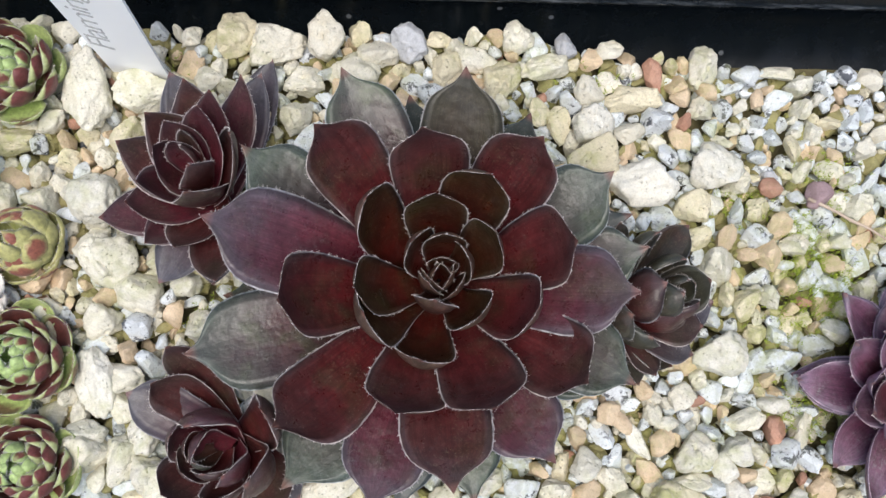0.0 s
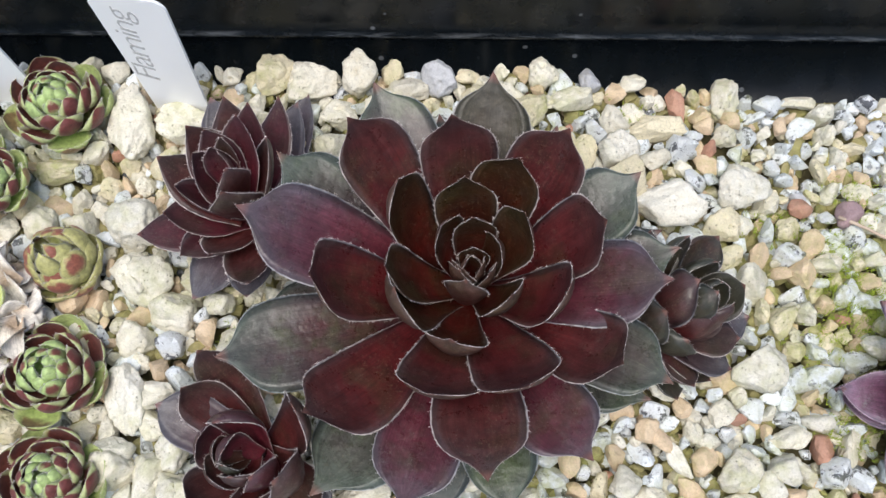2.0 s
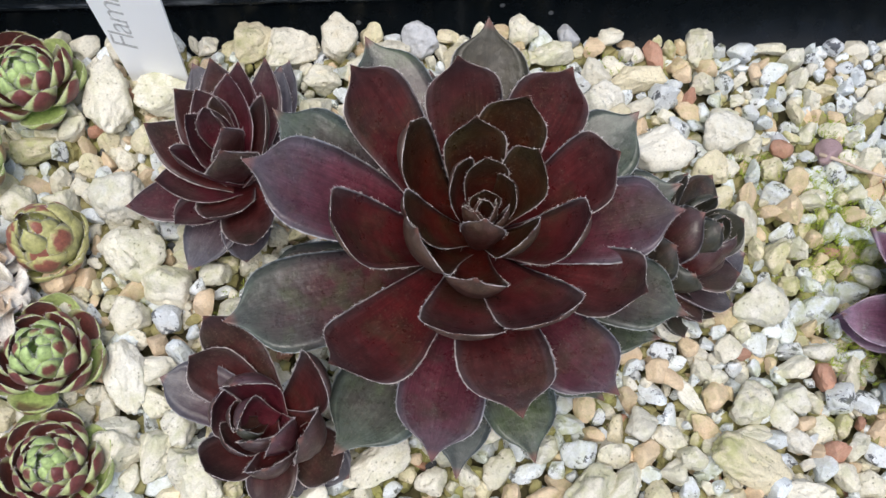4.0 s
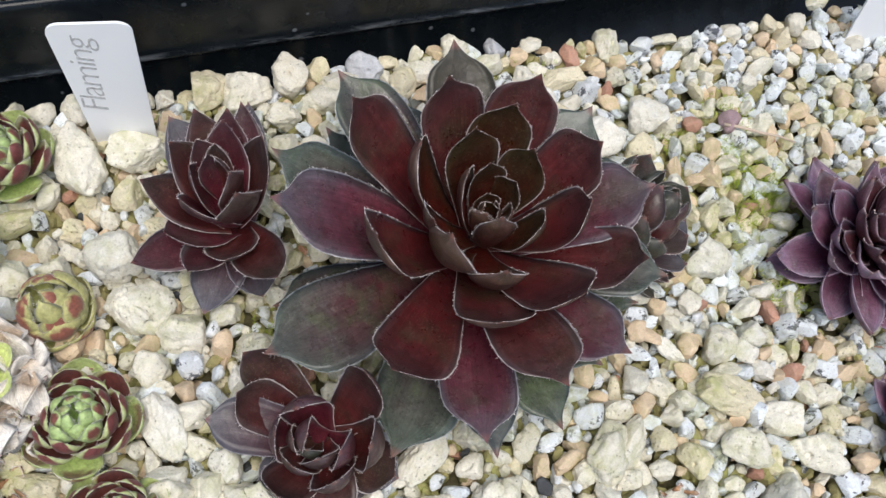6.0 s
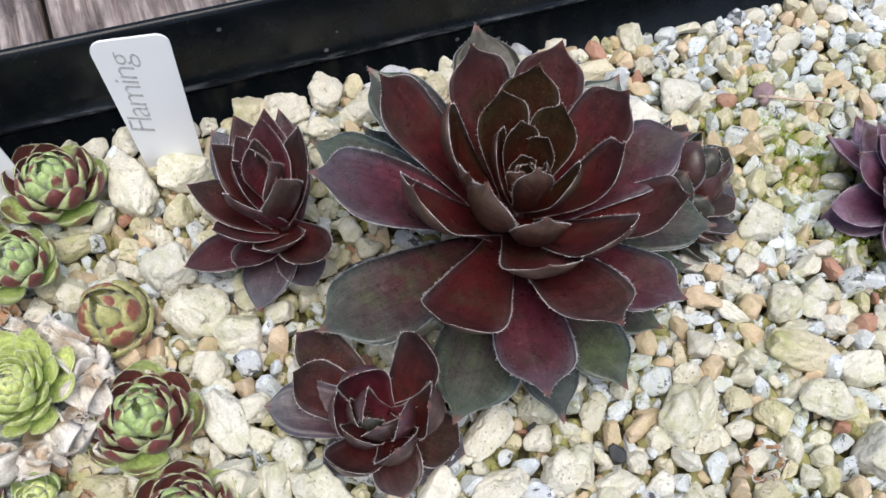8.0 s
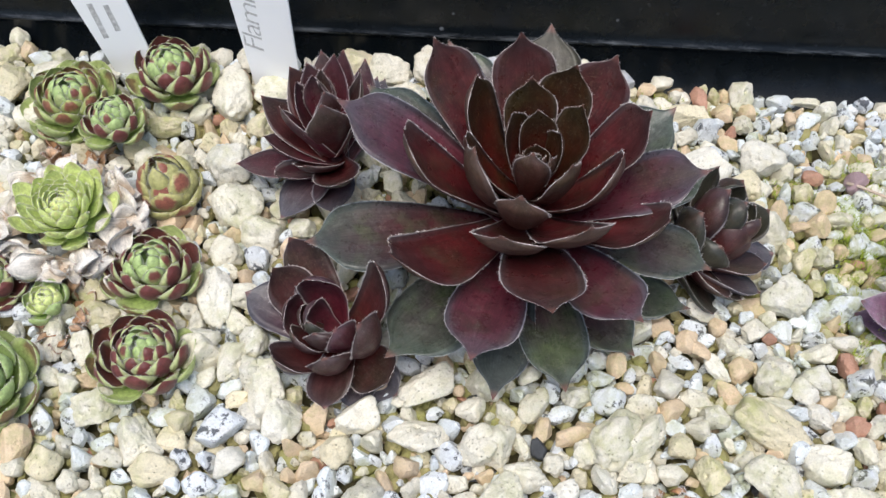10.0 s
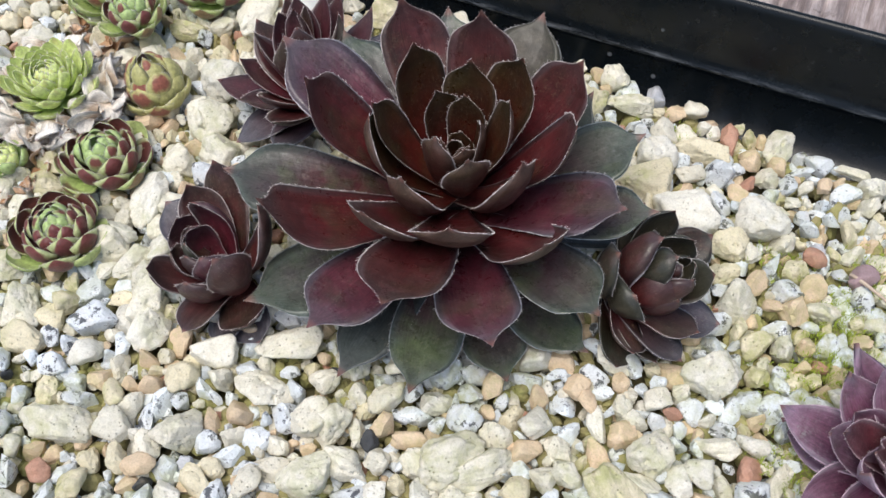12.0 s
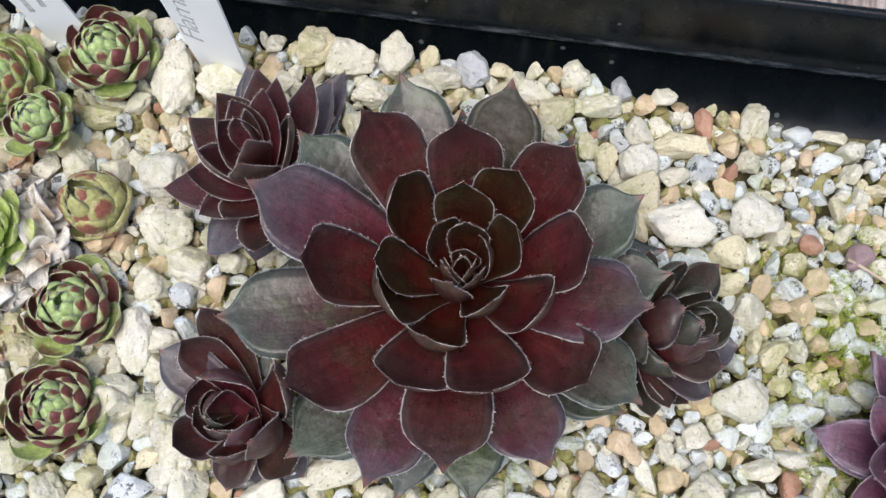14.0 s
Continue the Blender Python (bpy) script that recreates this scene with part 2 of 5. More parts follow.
def stone_material(name, dark, light, spots=None, spot_amount=0.0, pits=0.0, rough=0.85, moss=0.0, scale=420.0):
    m = Nodes(name, rough, 0.3)
    geo = m.add("NewGeometry")
    rnd = geo.outputs["Random Per Island"]
    orn = m.add("ObjectInfo").outputs["Random"]
    pos = m.add("VectorMath")
    pos.operation = 'ADD'
    m.link(geo.outputs["Position"], pos.inputs[0])
    shift = m.add("CombineXYZ")
    m.link(orn, shift.inputs[2])
    m.link(shift.outputs[0], pos.inputs[1])
    vec = pos.outputs[0]
    col = m.mix(m.noise(scale, 6.0, 0.65, vec), dark, light)
    bright = m.math('MULTIPLY_ADD', m.math('FRACT', m.math('ADD', rnd, orn)), 0.20, 0.83)
    grey = m.add("CombineColor")
    for i in range(3):
        m.link(bright, grey.inputs[i])
    col = m.mix(1.0, col, grey.outputs[0], 'MULTIPLY')
    # brown-yellow staining that follows its own blotches
    col = m.mix(m.ramp(m.noise(190.0, 4.0, 0.6, vec), [(0.56, G(0)), (0.76, G(0.32))]), col, (0.55, 0.44, 0.24))
    fine = m.noise(1900.0, 4.0, 0.7, vec)
    col = m.mix(1.0, col, m.ramp(fine, [(0.32, G(0.82)), (0.50, G(1.0)), (0.7, G(1.08))]), 'MULTIPLY')
    height = m.math('ADD', m.noise(scale * 2.2, 6.0, 0.7, vec), m.math('MULTIPLY', fine, 0.35))
    if pits:
        vor = m.add("TexVoronoi", Scale=820.0, Randomness=1.0)
        m.link(vec, vor.inputs["Vector"])
        hole = m.math('MULTIPLY', m.ramp(vor.outputs["Distance"], [(0.10, G(1)), (0.22, G(0))]),
                      m.ramp(m.noise(260.0, 3.0, 0.5, vec), [(0.46, G(0)), (0.54, G(1))]))
        col = m.mix(m.math('MULTIPLY', hole, pits), col, (0.16, 0.13, 0.09))
        height = m.math('SUBTRACT', height, m.math('MULTIPLY', hole, 1.6))
    if spots:
        sp = m.ramp(m.noise(scale, 6.0, 0.74, vec), [(0.58 - 0.1 * spot_amount, G(0)), (0.62 - 0.1 * spot_amount, G(0.92))])
        col = m.mix(sp, col, spots)
    if moss:
        # algae on the damp side by the violet plant
        sepp = m.add("SeparateXYZ")
        m.link(geo.outputs["Position"], sepp.inputs[0])
        dx = m.math('MULTIPLY_ADD', sepp.outputs[0], 1.0, -0.106)
        dy = m.math('MULTIPLY_ADD', sepp.outputs[1], 1.0, -0.030)
        d = m.math('SQRT', m.math('ADD', m.math('MULTIPLY', dx, dx), m.math('MULTIPLY', m.math('MULTIPLY', dy, dy), 0.6)))
        near = m.ramp(d, [(0.008, G(1)), (0.040, G(0))])
        far = m.ramp(m.noise(45.0, 3.0, 0.5, geo.outputs["Position"]), [(0.42, G(0)), (0.60, G(0.75))])
        amt = m.math('MULTIPLY', m.math('MAXIMUM', near, far), m.ramp(m.noise(330.0, 4.0, 0.6, vec), [(0.36, G(0)), (0.62, G(moss))]))
        col = m.mix(amt, col, (0.36, 0.38, 0.12))
    m.bump(height, 0.7, 0.0006)
    return m.colour(col)


STONE = {
    "pumice": stone_material("stone_cream_pumice", (0.68, 0.63, 0.50), (0.91, 0.88, 0.77), pits=0.5, moss=0.6),
    "white": stone_material("stone_chalk_white", (0.72, 0.68, 0.56), (0.92, 0.90, 0.82), pits=0.35, moss=0.6),
    "yellow": stone_material("stone_yellow_pumice", (0.67, 0.59, 0.40), (0.87, 0.80, 0.61), pits=0.55, moss=0.9),
    "granite": stone_material("stone_speckled_granite", (0.64, 0.68, 0.71), (0.86, 0.89, 0.91), spots=(0.05, 0.055, 0.07), spot_amount=0.30, rough=0.6, scale=300.0, moss=0.5),
    "quartz": stone_material("stone_white_quartz", (0.72, 0.77, 0.79), (0.90, 0.95, 0.97), spots=(0.25, 0.27, 0.30), spot_amount=0.1, rough=0.5, moss=0.8),
    "tan": stone_material("stone_tan", (0.64, 0.47, 0.30), (0.86, 0.70, 0.51), rough=0.7, moss=0.5),
    "black": stone_material("stone_black", (0.03, 0.032, 0.036), (0.09, 0.095, 0.10), rough=0.6),
    "red": stone_material("stone_red", (0.40, 0.17, 0.10), (0.62, 0.40, 0.30), rough=0.65),
    "grey": stone_material("stone_grey", (0.40, 0.41, 0.43), (0.66, 0.67, 0.69), rough=0.7),
    # algae-tinted grains, kept dark to paint shade between the upper stones
    "olive": stone_material("stone_algae_gap_shade", (0.20, 0.18, 0.07), (0.46, 0.41, 0.20), rough=0.8, moss=0.9),
    "purple": stone_material("stone_purple", (0.34, 0.22, 0.24), (0.54, 0.40, 0.40), rough=0.7),
}

soil = Nodes("grit_soil", 0.95, 0.2)
soil_mat = soil.colour(soil.mix(soil.noise(500.0, 6.0), (0.085, 0.075, 0.036), (0.22, 0.19, 0.10)))
soil.bump(soil.noise(900.0, 5.0), 0.8, 0.001)

pl = Nodes("black_plastic", 0.26, 0.30)
streak = pl.noise(26.0, 6.0, 0.7)
scuff = pl.ramp(pl.noise(420.0, 6.0, 0.75), [(0.60, G(0)), (0.74, G(1))])
pale_marks = pl.math('MULTIPLY', scuff, pl.ramp(streak, [(0.5, G(0)), (0.68, G(0.5))]))
pl.link(pl.ramp(pl.noise(90.0, 5.0, 0.7), [(0.3, G(0.18)), (0.7, G(0.34))]), pl.b.inputs["Roughness"])
pl.bump(pl.noise(300.0, 4.0), 0.08, 0.0008)
# scratches and a painted highlight along the ridge, and a few pale specks
pgeo = pl.add("NewGeometry")
psep = pl.add("SeparateXYZ")
pl.link(pgeo.outputs["Position"], psep.inputs[0])
ridge = pl.ramp(pl.math('ABSOLUTE', pl.math('MULTIPLY', pl.math('SUBTRACT', psep.outputs[2], 0.0067), 1000.0)), [(0.25, G(1)), (0.8, G(0))])
lng = pl.add("Mapping")
lng.inputs["Scale"].default_value = (90.0, 600.0, 900.0)
pl.link(pgeo.outputs["Position"], lng.inputs[0])
worn_glint = pl.math('MULTIPLY', ridge, pl.ramp(pl.noise(1.0, 6.0, 0.75, lng.outputs[0]), [(0.48, G(0)), (0.66, G(0.8))]))
pvor = pl.add("TexVoronoi", Scale=75.0)
pl.link(pgeo.outputs["Position"], pvor.inputs["Vector"])
fleck = pl.ramp(pvor.outputs["Distance"], [(0.045, G(0.8)), (0.06, G(0))])
pale_marks = pl.math('MAXIMUM', pl.math('MAXIMUM', pale_marks, worn_glint), fleck)
plastic = pl.colour(pl.mix(pale_marks, (0.004, 0.006, 0.008), (0.12, 0.13, 0.14)))

tagm = Nodes("label_plastic", 0.42, 0.5)
label_white = tagm.colour(tagm.mix(tagm.noise(60.0, 5.0), (0.86, 0.87, 0.88), (0.92, 0.93, 0.94)))
pen = Nodes("pencil", 0.7, 0.3)
pencil = pen.colour(pen.mix(pen.ramp(pen.noise(900.0, 3.0), [(0.35, G(0)), (0.7, G(1))]), (0.36, 0.36, 0.36), (0.66, 0.66, 0.66)))

dk = Nodes("weathered_decking_gleam", 0.45, 0.5)
stretch = dk.add("Mapping")
stretch.inputs["Scale"].default_value = (60.0, 5.0, 60.0)
dk.link(dk.coords(), stretch.inputs[0])
dk_fac = dk.noise(4.0, 7.0, 0.72, stretch.outputs[0])
dk_blot = dk.noise(38.0, 5.0, 0.65)
# wood grain; its palest streaks paint in the gleam of wet boards
dk_col = dk.ramp(dk_fac, [(0.34, (0.10, 0.075, 0.068)), (0.48, (0.24, 0.19, 0.175)), (0.60, (0.46, 0.385, 0.36)), (0.70, (0.58, 0.52, 0.50))])
deck_mat = dk.colour(dk.mix(1.0, dk_col, dk.ramp(dk_blot, [(0.36, G(0.55)), (0.62, G(1.15))]), 'MULTIPLY'))
dk.link(dk.ramp(dk_blot, [(0.4, G(0.22)), (0.6, G(0.6))]), dk.b.inputs["Roughness"])
dk.bump(dk_fac, 0.5, 0.0012)

mossm = Nodes("moss", 0.9, 0.2)
moss_mat = mossm.colour(mossm.mix(mossm.noise(900.0, 4.0), (0.18, 0.26, 0.03), (0.48, 0.56, 0.09)))


# ---- building helpers ----
def mesh_object(name, verts, faces, material, parent=None, smooth=True, label="", uvs=None, mat_index=None, mats=None):
    me = bpy.data.meshes.new(name)
    me.from_pydata([tuple(v) for v in verts], [], [tuple(f) for f in faces])
    for mt in (mats or [material]):
        me.materials.append(mt)
    if mat_index is not None:
        me.polygons.foreach_set("material_index", np.asarray(mat_index, dtype=np.int32))
    me.polygons.foreach_set("use_smooth", np.full(len(me.polygons), smooth, dtype=bool))
    if uvs is not None:
        layer = me.uv_layers.new(name="uv")
        idx = np.empty(len(me.loops), dtype=np.int32)
        me.loops.foreach_get("vertex_index", idx)
        layer.data.foreach_set("uv", np.asarray(uvs, dtype=np.float32)[idx].ravel())
    me.update()
    ob = new(name, me)
    if parent is not None:
        ob.parent = parent
    if label:
        tagged(ob, label)
    return ob


def bm_object(name, bm, material, parent=None, label="", smooth=False):
    me = bpy.data.meshes.new(name)
    bm.to_mesh(me)
    bm.free()
    me.materials.append(material)
    me.polygons.foreach_set("use_smooth", np.full(len(me.polygons), smooth, dtype=bool))
    ob = new(name, me)
    if parent is not None:
        ob.parent = parent
    if label:
        tagged(ob, label)
    return ob


def empty(name, at=(0, 0, 0)):
    ob = new(name)
    ob.location = at
    ob.empty_display_size = 0.005
    return ob


# ---- tray, decking and gravel bed ----
TX0, TX1, TY0, TY1 = -0.24, 0.265, -0.14, 0.1065


def ring_points(offset, z, radius=0.03, steps=8):
    """A rounded rectangle outside the inner wall by offset, at height z."""
    x0, x1, y0, y1 = TX0 - offset, TX1 + offset, TY0 - offset, TY1 + offset
    r = max(0.002, radius + offset)
    pts = []
    for cx, cy, a0 in ((x1 - r, y1 - r, 0), (x0 + r, y1 - r, 90), (x0 + r, y0 + r, 180), (x1 - r, y0 + r, 270)):
        for k in range(steps + 1):
            a = radians(a0 + 90 * k / steps)
            pts.append((cx + r * math.cos(a), cy + r * math.sin(a), z))
    return pts


def lofted(name, rings, material, parent=None, cap_first=False, cap_last=False, smooth=True, label=""):
    n = len(rings[0])
    verts = [p for r in rings for p in r]
    faces = [(k * n + i, k * n + (i + 1) % n, (k + 1) * n + (i + 1) % n, (k + 1) * n + i) for k in range(len(rings) - 1) for i in range(n)]
    if cap_first:
        faces.append(tuple(range(n))[::-1])
    if cap_last:
        faces.append(tuple(range((len(rings) - 1) * n, len(rings) * n)))
    return mesh_object(name, verts, faces, material, parent, smooth, label)


tray = empty("plant_tray", (0, 0, 0))
tagged(tray, "shallow black plastic planting tray with a rolled rim", "tray", kind="structure")
cove = [(-0.030, -0.026)] + [(-0.016 + 0.0155 * math.sin(radians(a)), 0.0045 - 0.0155 * math.cos(radians(a)) - 0.0) for a in range(0, 91, 10)]
inner = [ring_points(o, z) for o, z in cove]
inner += [ring_points(o, z) for o, z in ((-0.0006, 0.0056), (-0.0009, 0.0062), (-0.0006, 0.0069), (0.0002, 0.0074), (0.0006, 0.012), (0.0012, 0.020), (0.0018, 0.0270), (0.0023, 0.0290),
                                          (0.0028, 0.0300), (0.0036, 0.0304), (0.0044, 0.0303), (0.0050, 0.0297), (0.0053, 0.0287), (0.0053, 0.0262), (0.0047, 0.0258),
                                          (0.0044, 0.0275), (0.0038, 0.0286), (0.0034, 0.0270), (0.0028, 0.0100), (0.0020, -0.0290), (-0.012, -0.0300))]
lofted("tray_shell", inner, plastic, tray, cap_first=True, cap_last=True)

deck = empty("decking", (0, 0, -0.0305))
tagged(deck, "weathered pinkish-brown grooved wooden decking boards", "decking", kind="structure")


def deck_board(x0, width):
    """One board with rounded grooves that run away from the camera."""
    prof, pitch = [], 0.0075
    steps = int(width / pitch)
    for k in range(steps):
        for j in range(6):
            u = j / 6
            prof.append((x0 + (k + u) * pitch, -0.0013 + 0.0013 * math.sin(math.pi * min(1, u / 0.72)) ** 0.5 if u < 0.72 else -0.0022))
    prof.append((x0 + steps * pitch, -0.002))
    n = len(prof)
    ys = (-0.45, 0.10, 0.75)
    verts = [(x, y, z) for y in ys for x, z in prof] + [(x, y, -0.02) for y in ys for x in (x0, x0 + steps * pitch)]
    faces = [(r * n + i, r * n + i + 1, (r + 1) * n + i + 1, (r + 1) * n + i) for r in range(2) for i in range(n - 1)]
    o = 3 * n
    for r in range(2):
        faces += [(o + 2 * r, r * n, (r + 1) * n, o + 2 * r + 2), (r * n + n - 1, o + 2 * r + 1, o + 2 * r + 3, (r + 1) * n + n - 1)]
    mesh_object("board", verts, faces, deck_mat, deck, True)


for i in range(12):
    deck_board(-0.78 + i * 0.138, 0.1351)

yard = Nodes("yard_ground", 0.9, 0.3)
yard_mat = yard.colour(yard.mix(yard.noise(9.0, 8.0, 0.7), (0.13, 0.12, 0.10), (0.32, 0.30, 0.27)))
gm = bmesh.new()
bmesh.ops.create_grid(gm, x_segments=8, y_segments=8, size=60.0, matrix=Matrix.Translation((0, 0, -0.085)))
tagged(bm_object("ground", gm, yard_mat), "plain grey-brown ground below the decking", "ground", kind="structure")

bed = bmesh.new()
bmesh.ops.create_grid(bed, x_segments=90, y_segments=60, size=1.0)
for v in bed.verts:
    x = TX0 + 0.012 + (v.co.x + 1) / 2 * (TX1 - TX0 - 0.024)
    y = TY0 + 0.012 + (v.co.y + 1) / 2 * (TY1 - TY0 - 0.024)
    v.co = (x, y, -0.0075 + 0.0015 * noise.noise(Vector((x * 60, y * 60, 0))))
bed_ob = bm_object("gravel_bed", bed, soil_mat, None, smooth=True)
tagged(bed_ob, "gritty soil under the gravel in the tray", "soil", kind="structure")


# ---- succulents ----
BROAD = ((0, 0.40), (0.15, 0.52), (0.35, 0.76), (0.50, 0.92), (0.58, 0.98), (0.65, 1.0), (0.73, 0.975), (0.79, 0.90), (0.83, 0.79), (0.86, 0.65), (0.885, 0.49), (0.905, 0.35), (0.925, 0.235), (0.948, 0.15), (0.975, 0.08), (1, 0.0))
BLUNT = ((0, 0.38), (0.2, 0.53), (0.4, 0.75), (0.54, 0.90), (0.65, 0.985), (0.72, 1.0), (0.78, 0.97), (0.825, 0.90), (0.86, 0.78), (0.886, 0.62), (0.905, 0.45), (0.923, 0.30), (0.943, 0.19), (0.968, 0.10), (1, 0.0))
LANCE = ((0, 0.50), (0.18, 0.72), (0.36, 0.94), (0.50, 1.0), (0.62, 0.96), (0.74, 0.80), (0.84, 0.56), (0.92, 0.28), (0.965, 0.11), (1, 0.0))
SPEAR = ((0, 0.55), (0.2, 0.82), (0.38, 0.98), (0.50, 1.0), (0.62, 0.92), (0.74, 0.72), (0.84, 0.46), (0.90, 0.28), (0.945, 0.15), (0.975, 0.07), (1, 0.0))
ROUND = ((0, 0.55), (0.2, 0.72), (0.42, 0.92), (0.6, 1.0), (0.72, 0.98), (0.80, 0.89), (0.86, 0.73), (0.90, 0.54), (0.93, 0.36), (0.955, 0.20), (0.98, 0.09), (1, 0.0))
OVATE = ((0, 0.62), (0.2, 0.78), (0.42, 0.95), (0.58, 1.0), (0.72, 0.96), (0.82, 0.84), (0.89, 0.66), (0.94, 0.45), (0.97, 0.28), (0.99, 0.12), (1, 0.0))
S_STEPS = np.array([0, 0.12, 0.24, 0.36, 0.48, 0.58, 0.66, 0.73, 0.785, 0.825, 0.855, 0.88, 0.90, 0.918, 0.936, 0.955, 0.976, 1.0])
rng = random.Random(7)


def leaf(plant, base, tip, width, material, shape=BROAD, sag=0.12, cup=0.34, roll=0.0, thick=0.0028, up=(0, 0, 1), nu=8, hairs=0.62, hair_len=0.00058, tip_bend=0.12, wave=0.05, back=None):
    """One fleshy leaf from base to tip, in metres: a closed blade with a rounded underside and a fringe of cilia on its margin."""
    B, T, U = Vector(base), Vector(tip), Vector(up).normalized()
    chord = T - B
    L = chord.length
    flat = chord - U * chord.dot(U)
    if flat.length < 1e-5:
        flat = U.orthogonal()
    side = U.cross(flat.normalized())
    side = Matrix.Rotation(radians(roll), 3, chord.normalized()) @ side
    down = side.cross(chord.normalized())
    T = T + down * (tip_bend * L * 0.433)
    bow = rng.uniform(-0.07, 0.07) * L
    C = B + chord * 0.52 + down * (2 * sag * L)
    off = plant.matrix_basis.translation
    half = width / 2
    prof = np.interp(S_STEPS, [p[0] for p in shape], [p[1] for p in shape])
    ns = len(S_STEPS)
    us = np.linspace(-1, 1, nu + 1)
    seed = Vector((rng.random() * 50, rng.random() * 50, rng.random() * 50))
    top, uv, rims = [], [], []
    under, uvb = [], []
    for k, s in enumerate(S_STEPS):
        P = B * (1 - s) ** 2 + C * (2 * s * (1 - s)) + T * s ** 2
        t = (B * (-2 * (1 - s)) + C * (2 - 4 * s) + T * (2 * s)).normalized()
        n = t.cross(side).normalized()
        P = P + n * (tip_bend * L * max(0, s - 0.62) ** 2 * 3) + side * (bow * s * s * (1 - s) * 4)
        hw = half * prof[k]
        th = thick * (1 - 0.72 * s ** 1.5) * min(1.0, prof[k] * 1.6)
        bowl = cup * (1 - 0.55 * s ** 3)
        for u in us:
            wob = wave * half * noise.noise(seed + Vector((s * 2.4, u * 1.2, 0)))
            edge = 1 + 0.035 * noise.noise(seed + Vector((s * 7, 3 * (u > 0), 5)))
            p = P + side * (u * hw * edge) + n * (bowl * hw * u * u + wob)
            top.append(p - off)
            uv.append(((u + 1) / 2, s))
            if abs(u) < 0.999:
                under.append(p - n * (th * (1 - u * u) ** 0.6) - off)
                uvb.append(((u + 1) / 2, s))
        rims.append((top[-nu - 1].copy(), top[-1].copy(), n.copy()))
    m = nu + 1
    verts = top + under
    faces = []
    b0, mb = len(top), nu - 1

    def low(k, i):
        return k * m + i if i in (0, nu) else b0 + k * mb + i - 1

    for k in range(ns - 1):
        for i in range(nu):
            faces.append((k * m + i, (k + 1) * m + i, (k + 1) * m + i + 1, k * m + i + 1))
            faces.append((low(k, i), low(k, i + 1), low(k + 1, i + 1), low(k + 1, i)))
    ob = mesh_object("leaf", verts, faces, material, plant, True, uvs=uv + uvb, mats=[material, back or material], mat_index=[0, 1] * (len(faces) // 2))
    if hairs:
        hv, hf = [], []
        for edge in (0, 1):
            line = [r[edge] for r in rims]
            for k in range(3, ns - 1):
                a, b = line[k], line[k + 1]
                seg = (b - a).length
                out = ((a + b) / 2 - (rims[k][1 - edge] + rims[k + 1][1 - edge]) / 2).normalized()
                along = (b - a).normalized() if seg > 1e-6 else out
                for j in range(max(1, int(seg / (0.00042 / hairs)))):
                    q = a.lerp(b, rng.random())
                    d = (out * 0.75 + along * rng.uniform(0.1, 0.8) + rims[k][2] * rng.uniform(-0.25, 0.55)).normalized()
                    e = q + d * hair_len * rng.uniform(0.5, 1.3)
                    w = 0.000045
                    i0 = len(hv)
                    hv += [q - along * w, q + along * w, q + rims[k][2] * w * 1.6, e]
                    hf += [(i0, i0 + 1, i0 + 3), (i0 + 1, i0 + 2, i0 + 3), (i0 + 2, i0, i0 + 3)]
        if hv:
            mesh_object("fringe", hv, hf, cilia, ob, False)
    return ob


def mm(*v):
    return Vector(v) * 0.001


# the large rosette: leaves grow from an axis at AX, each given by its tip in millimetres
main = empty("houseleek", (0.0095, 0.030, 0.0))
tagged(main, "large dark maroon houseleek rosette with slate outer leaves in gravel", "succulent", "houseleeks")
AX = (9.5, 30.0)


def ml(x, y, z, width, zb, material, start=3.0, **k):
    dx, dy = x - AX[0], y - AX[1]
    d = math.hypot(dx, dy) or 1.0
    if start < 2.7:
        k['sag'] = k.get('sag', 0.12) * 0.72
        k.setdefault('tip_bend', 0.05)
        k.setdefault('thick', 0.0019)
    k.setdefault('back', main_back)
    leaf(main, mm(AX[0] + dx / d * start, AX[1] + dy / d * start, zb), mm(x, y, z), width * 0.00116, material, **k)


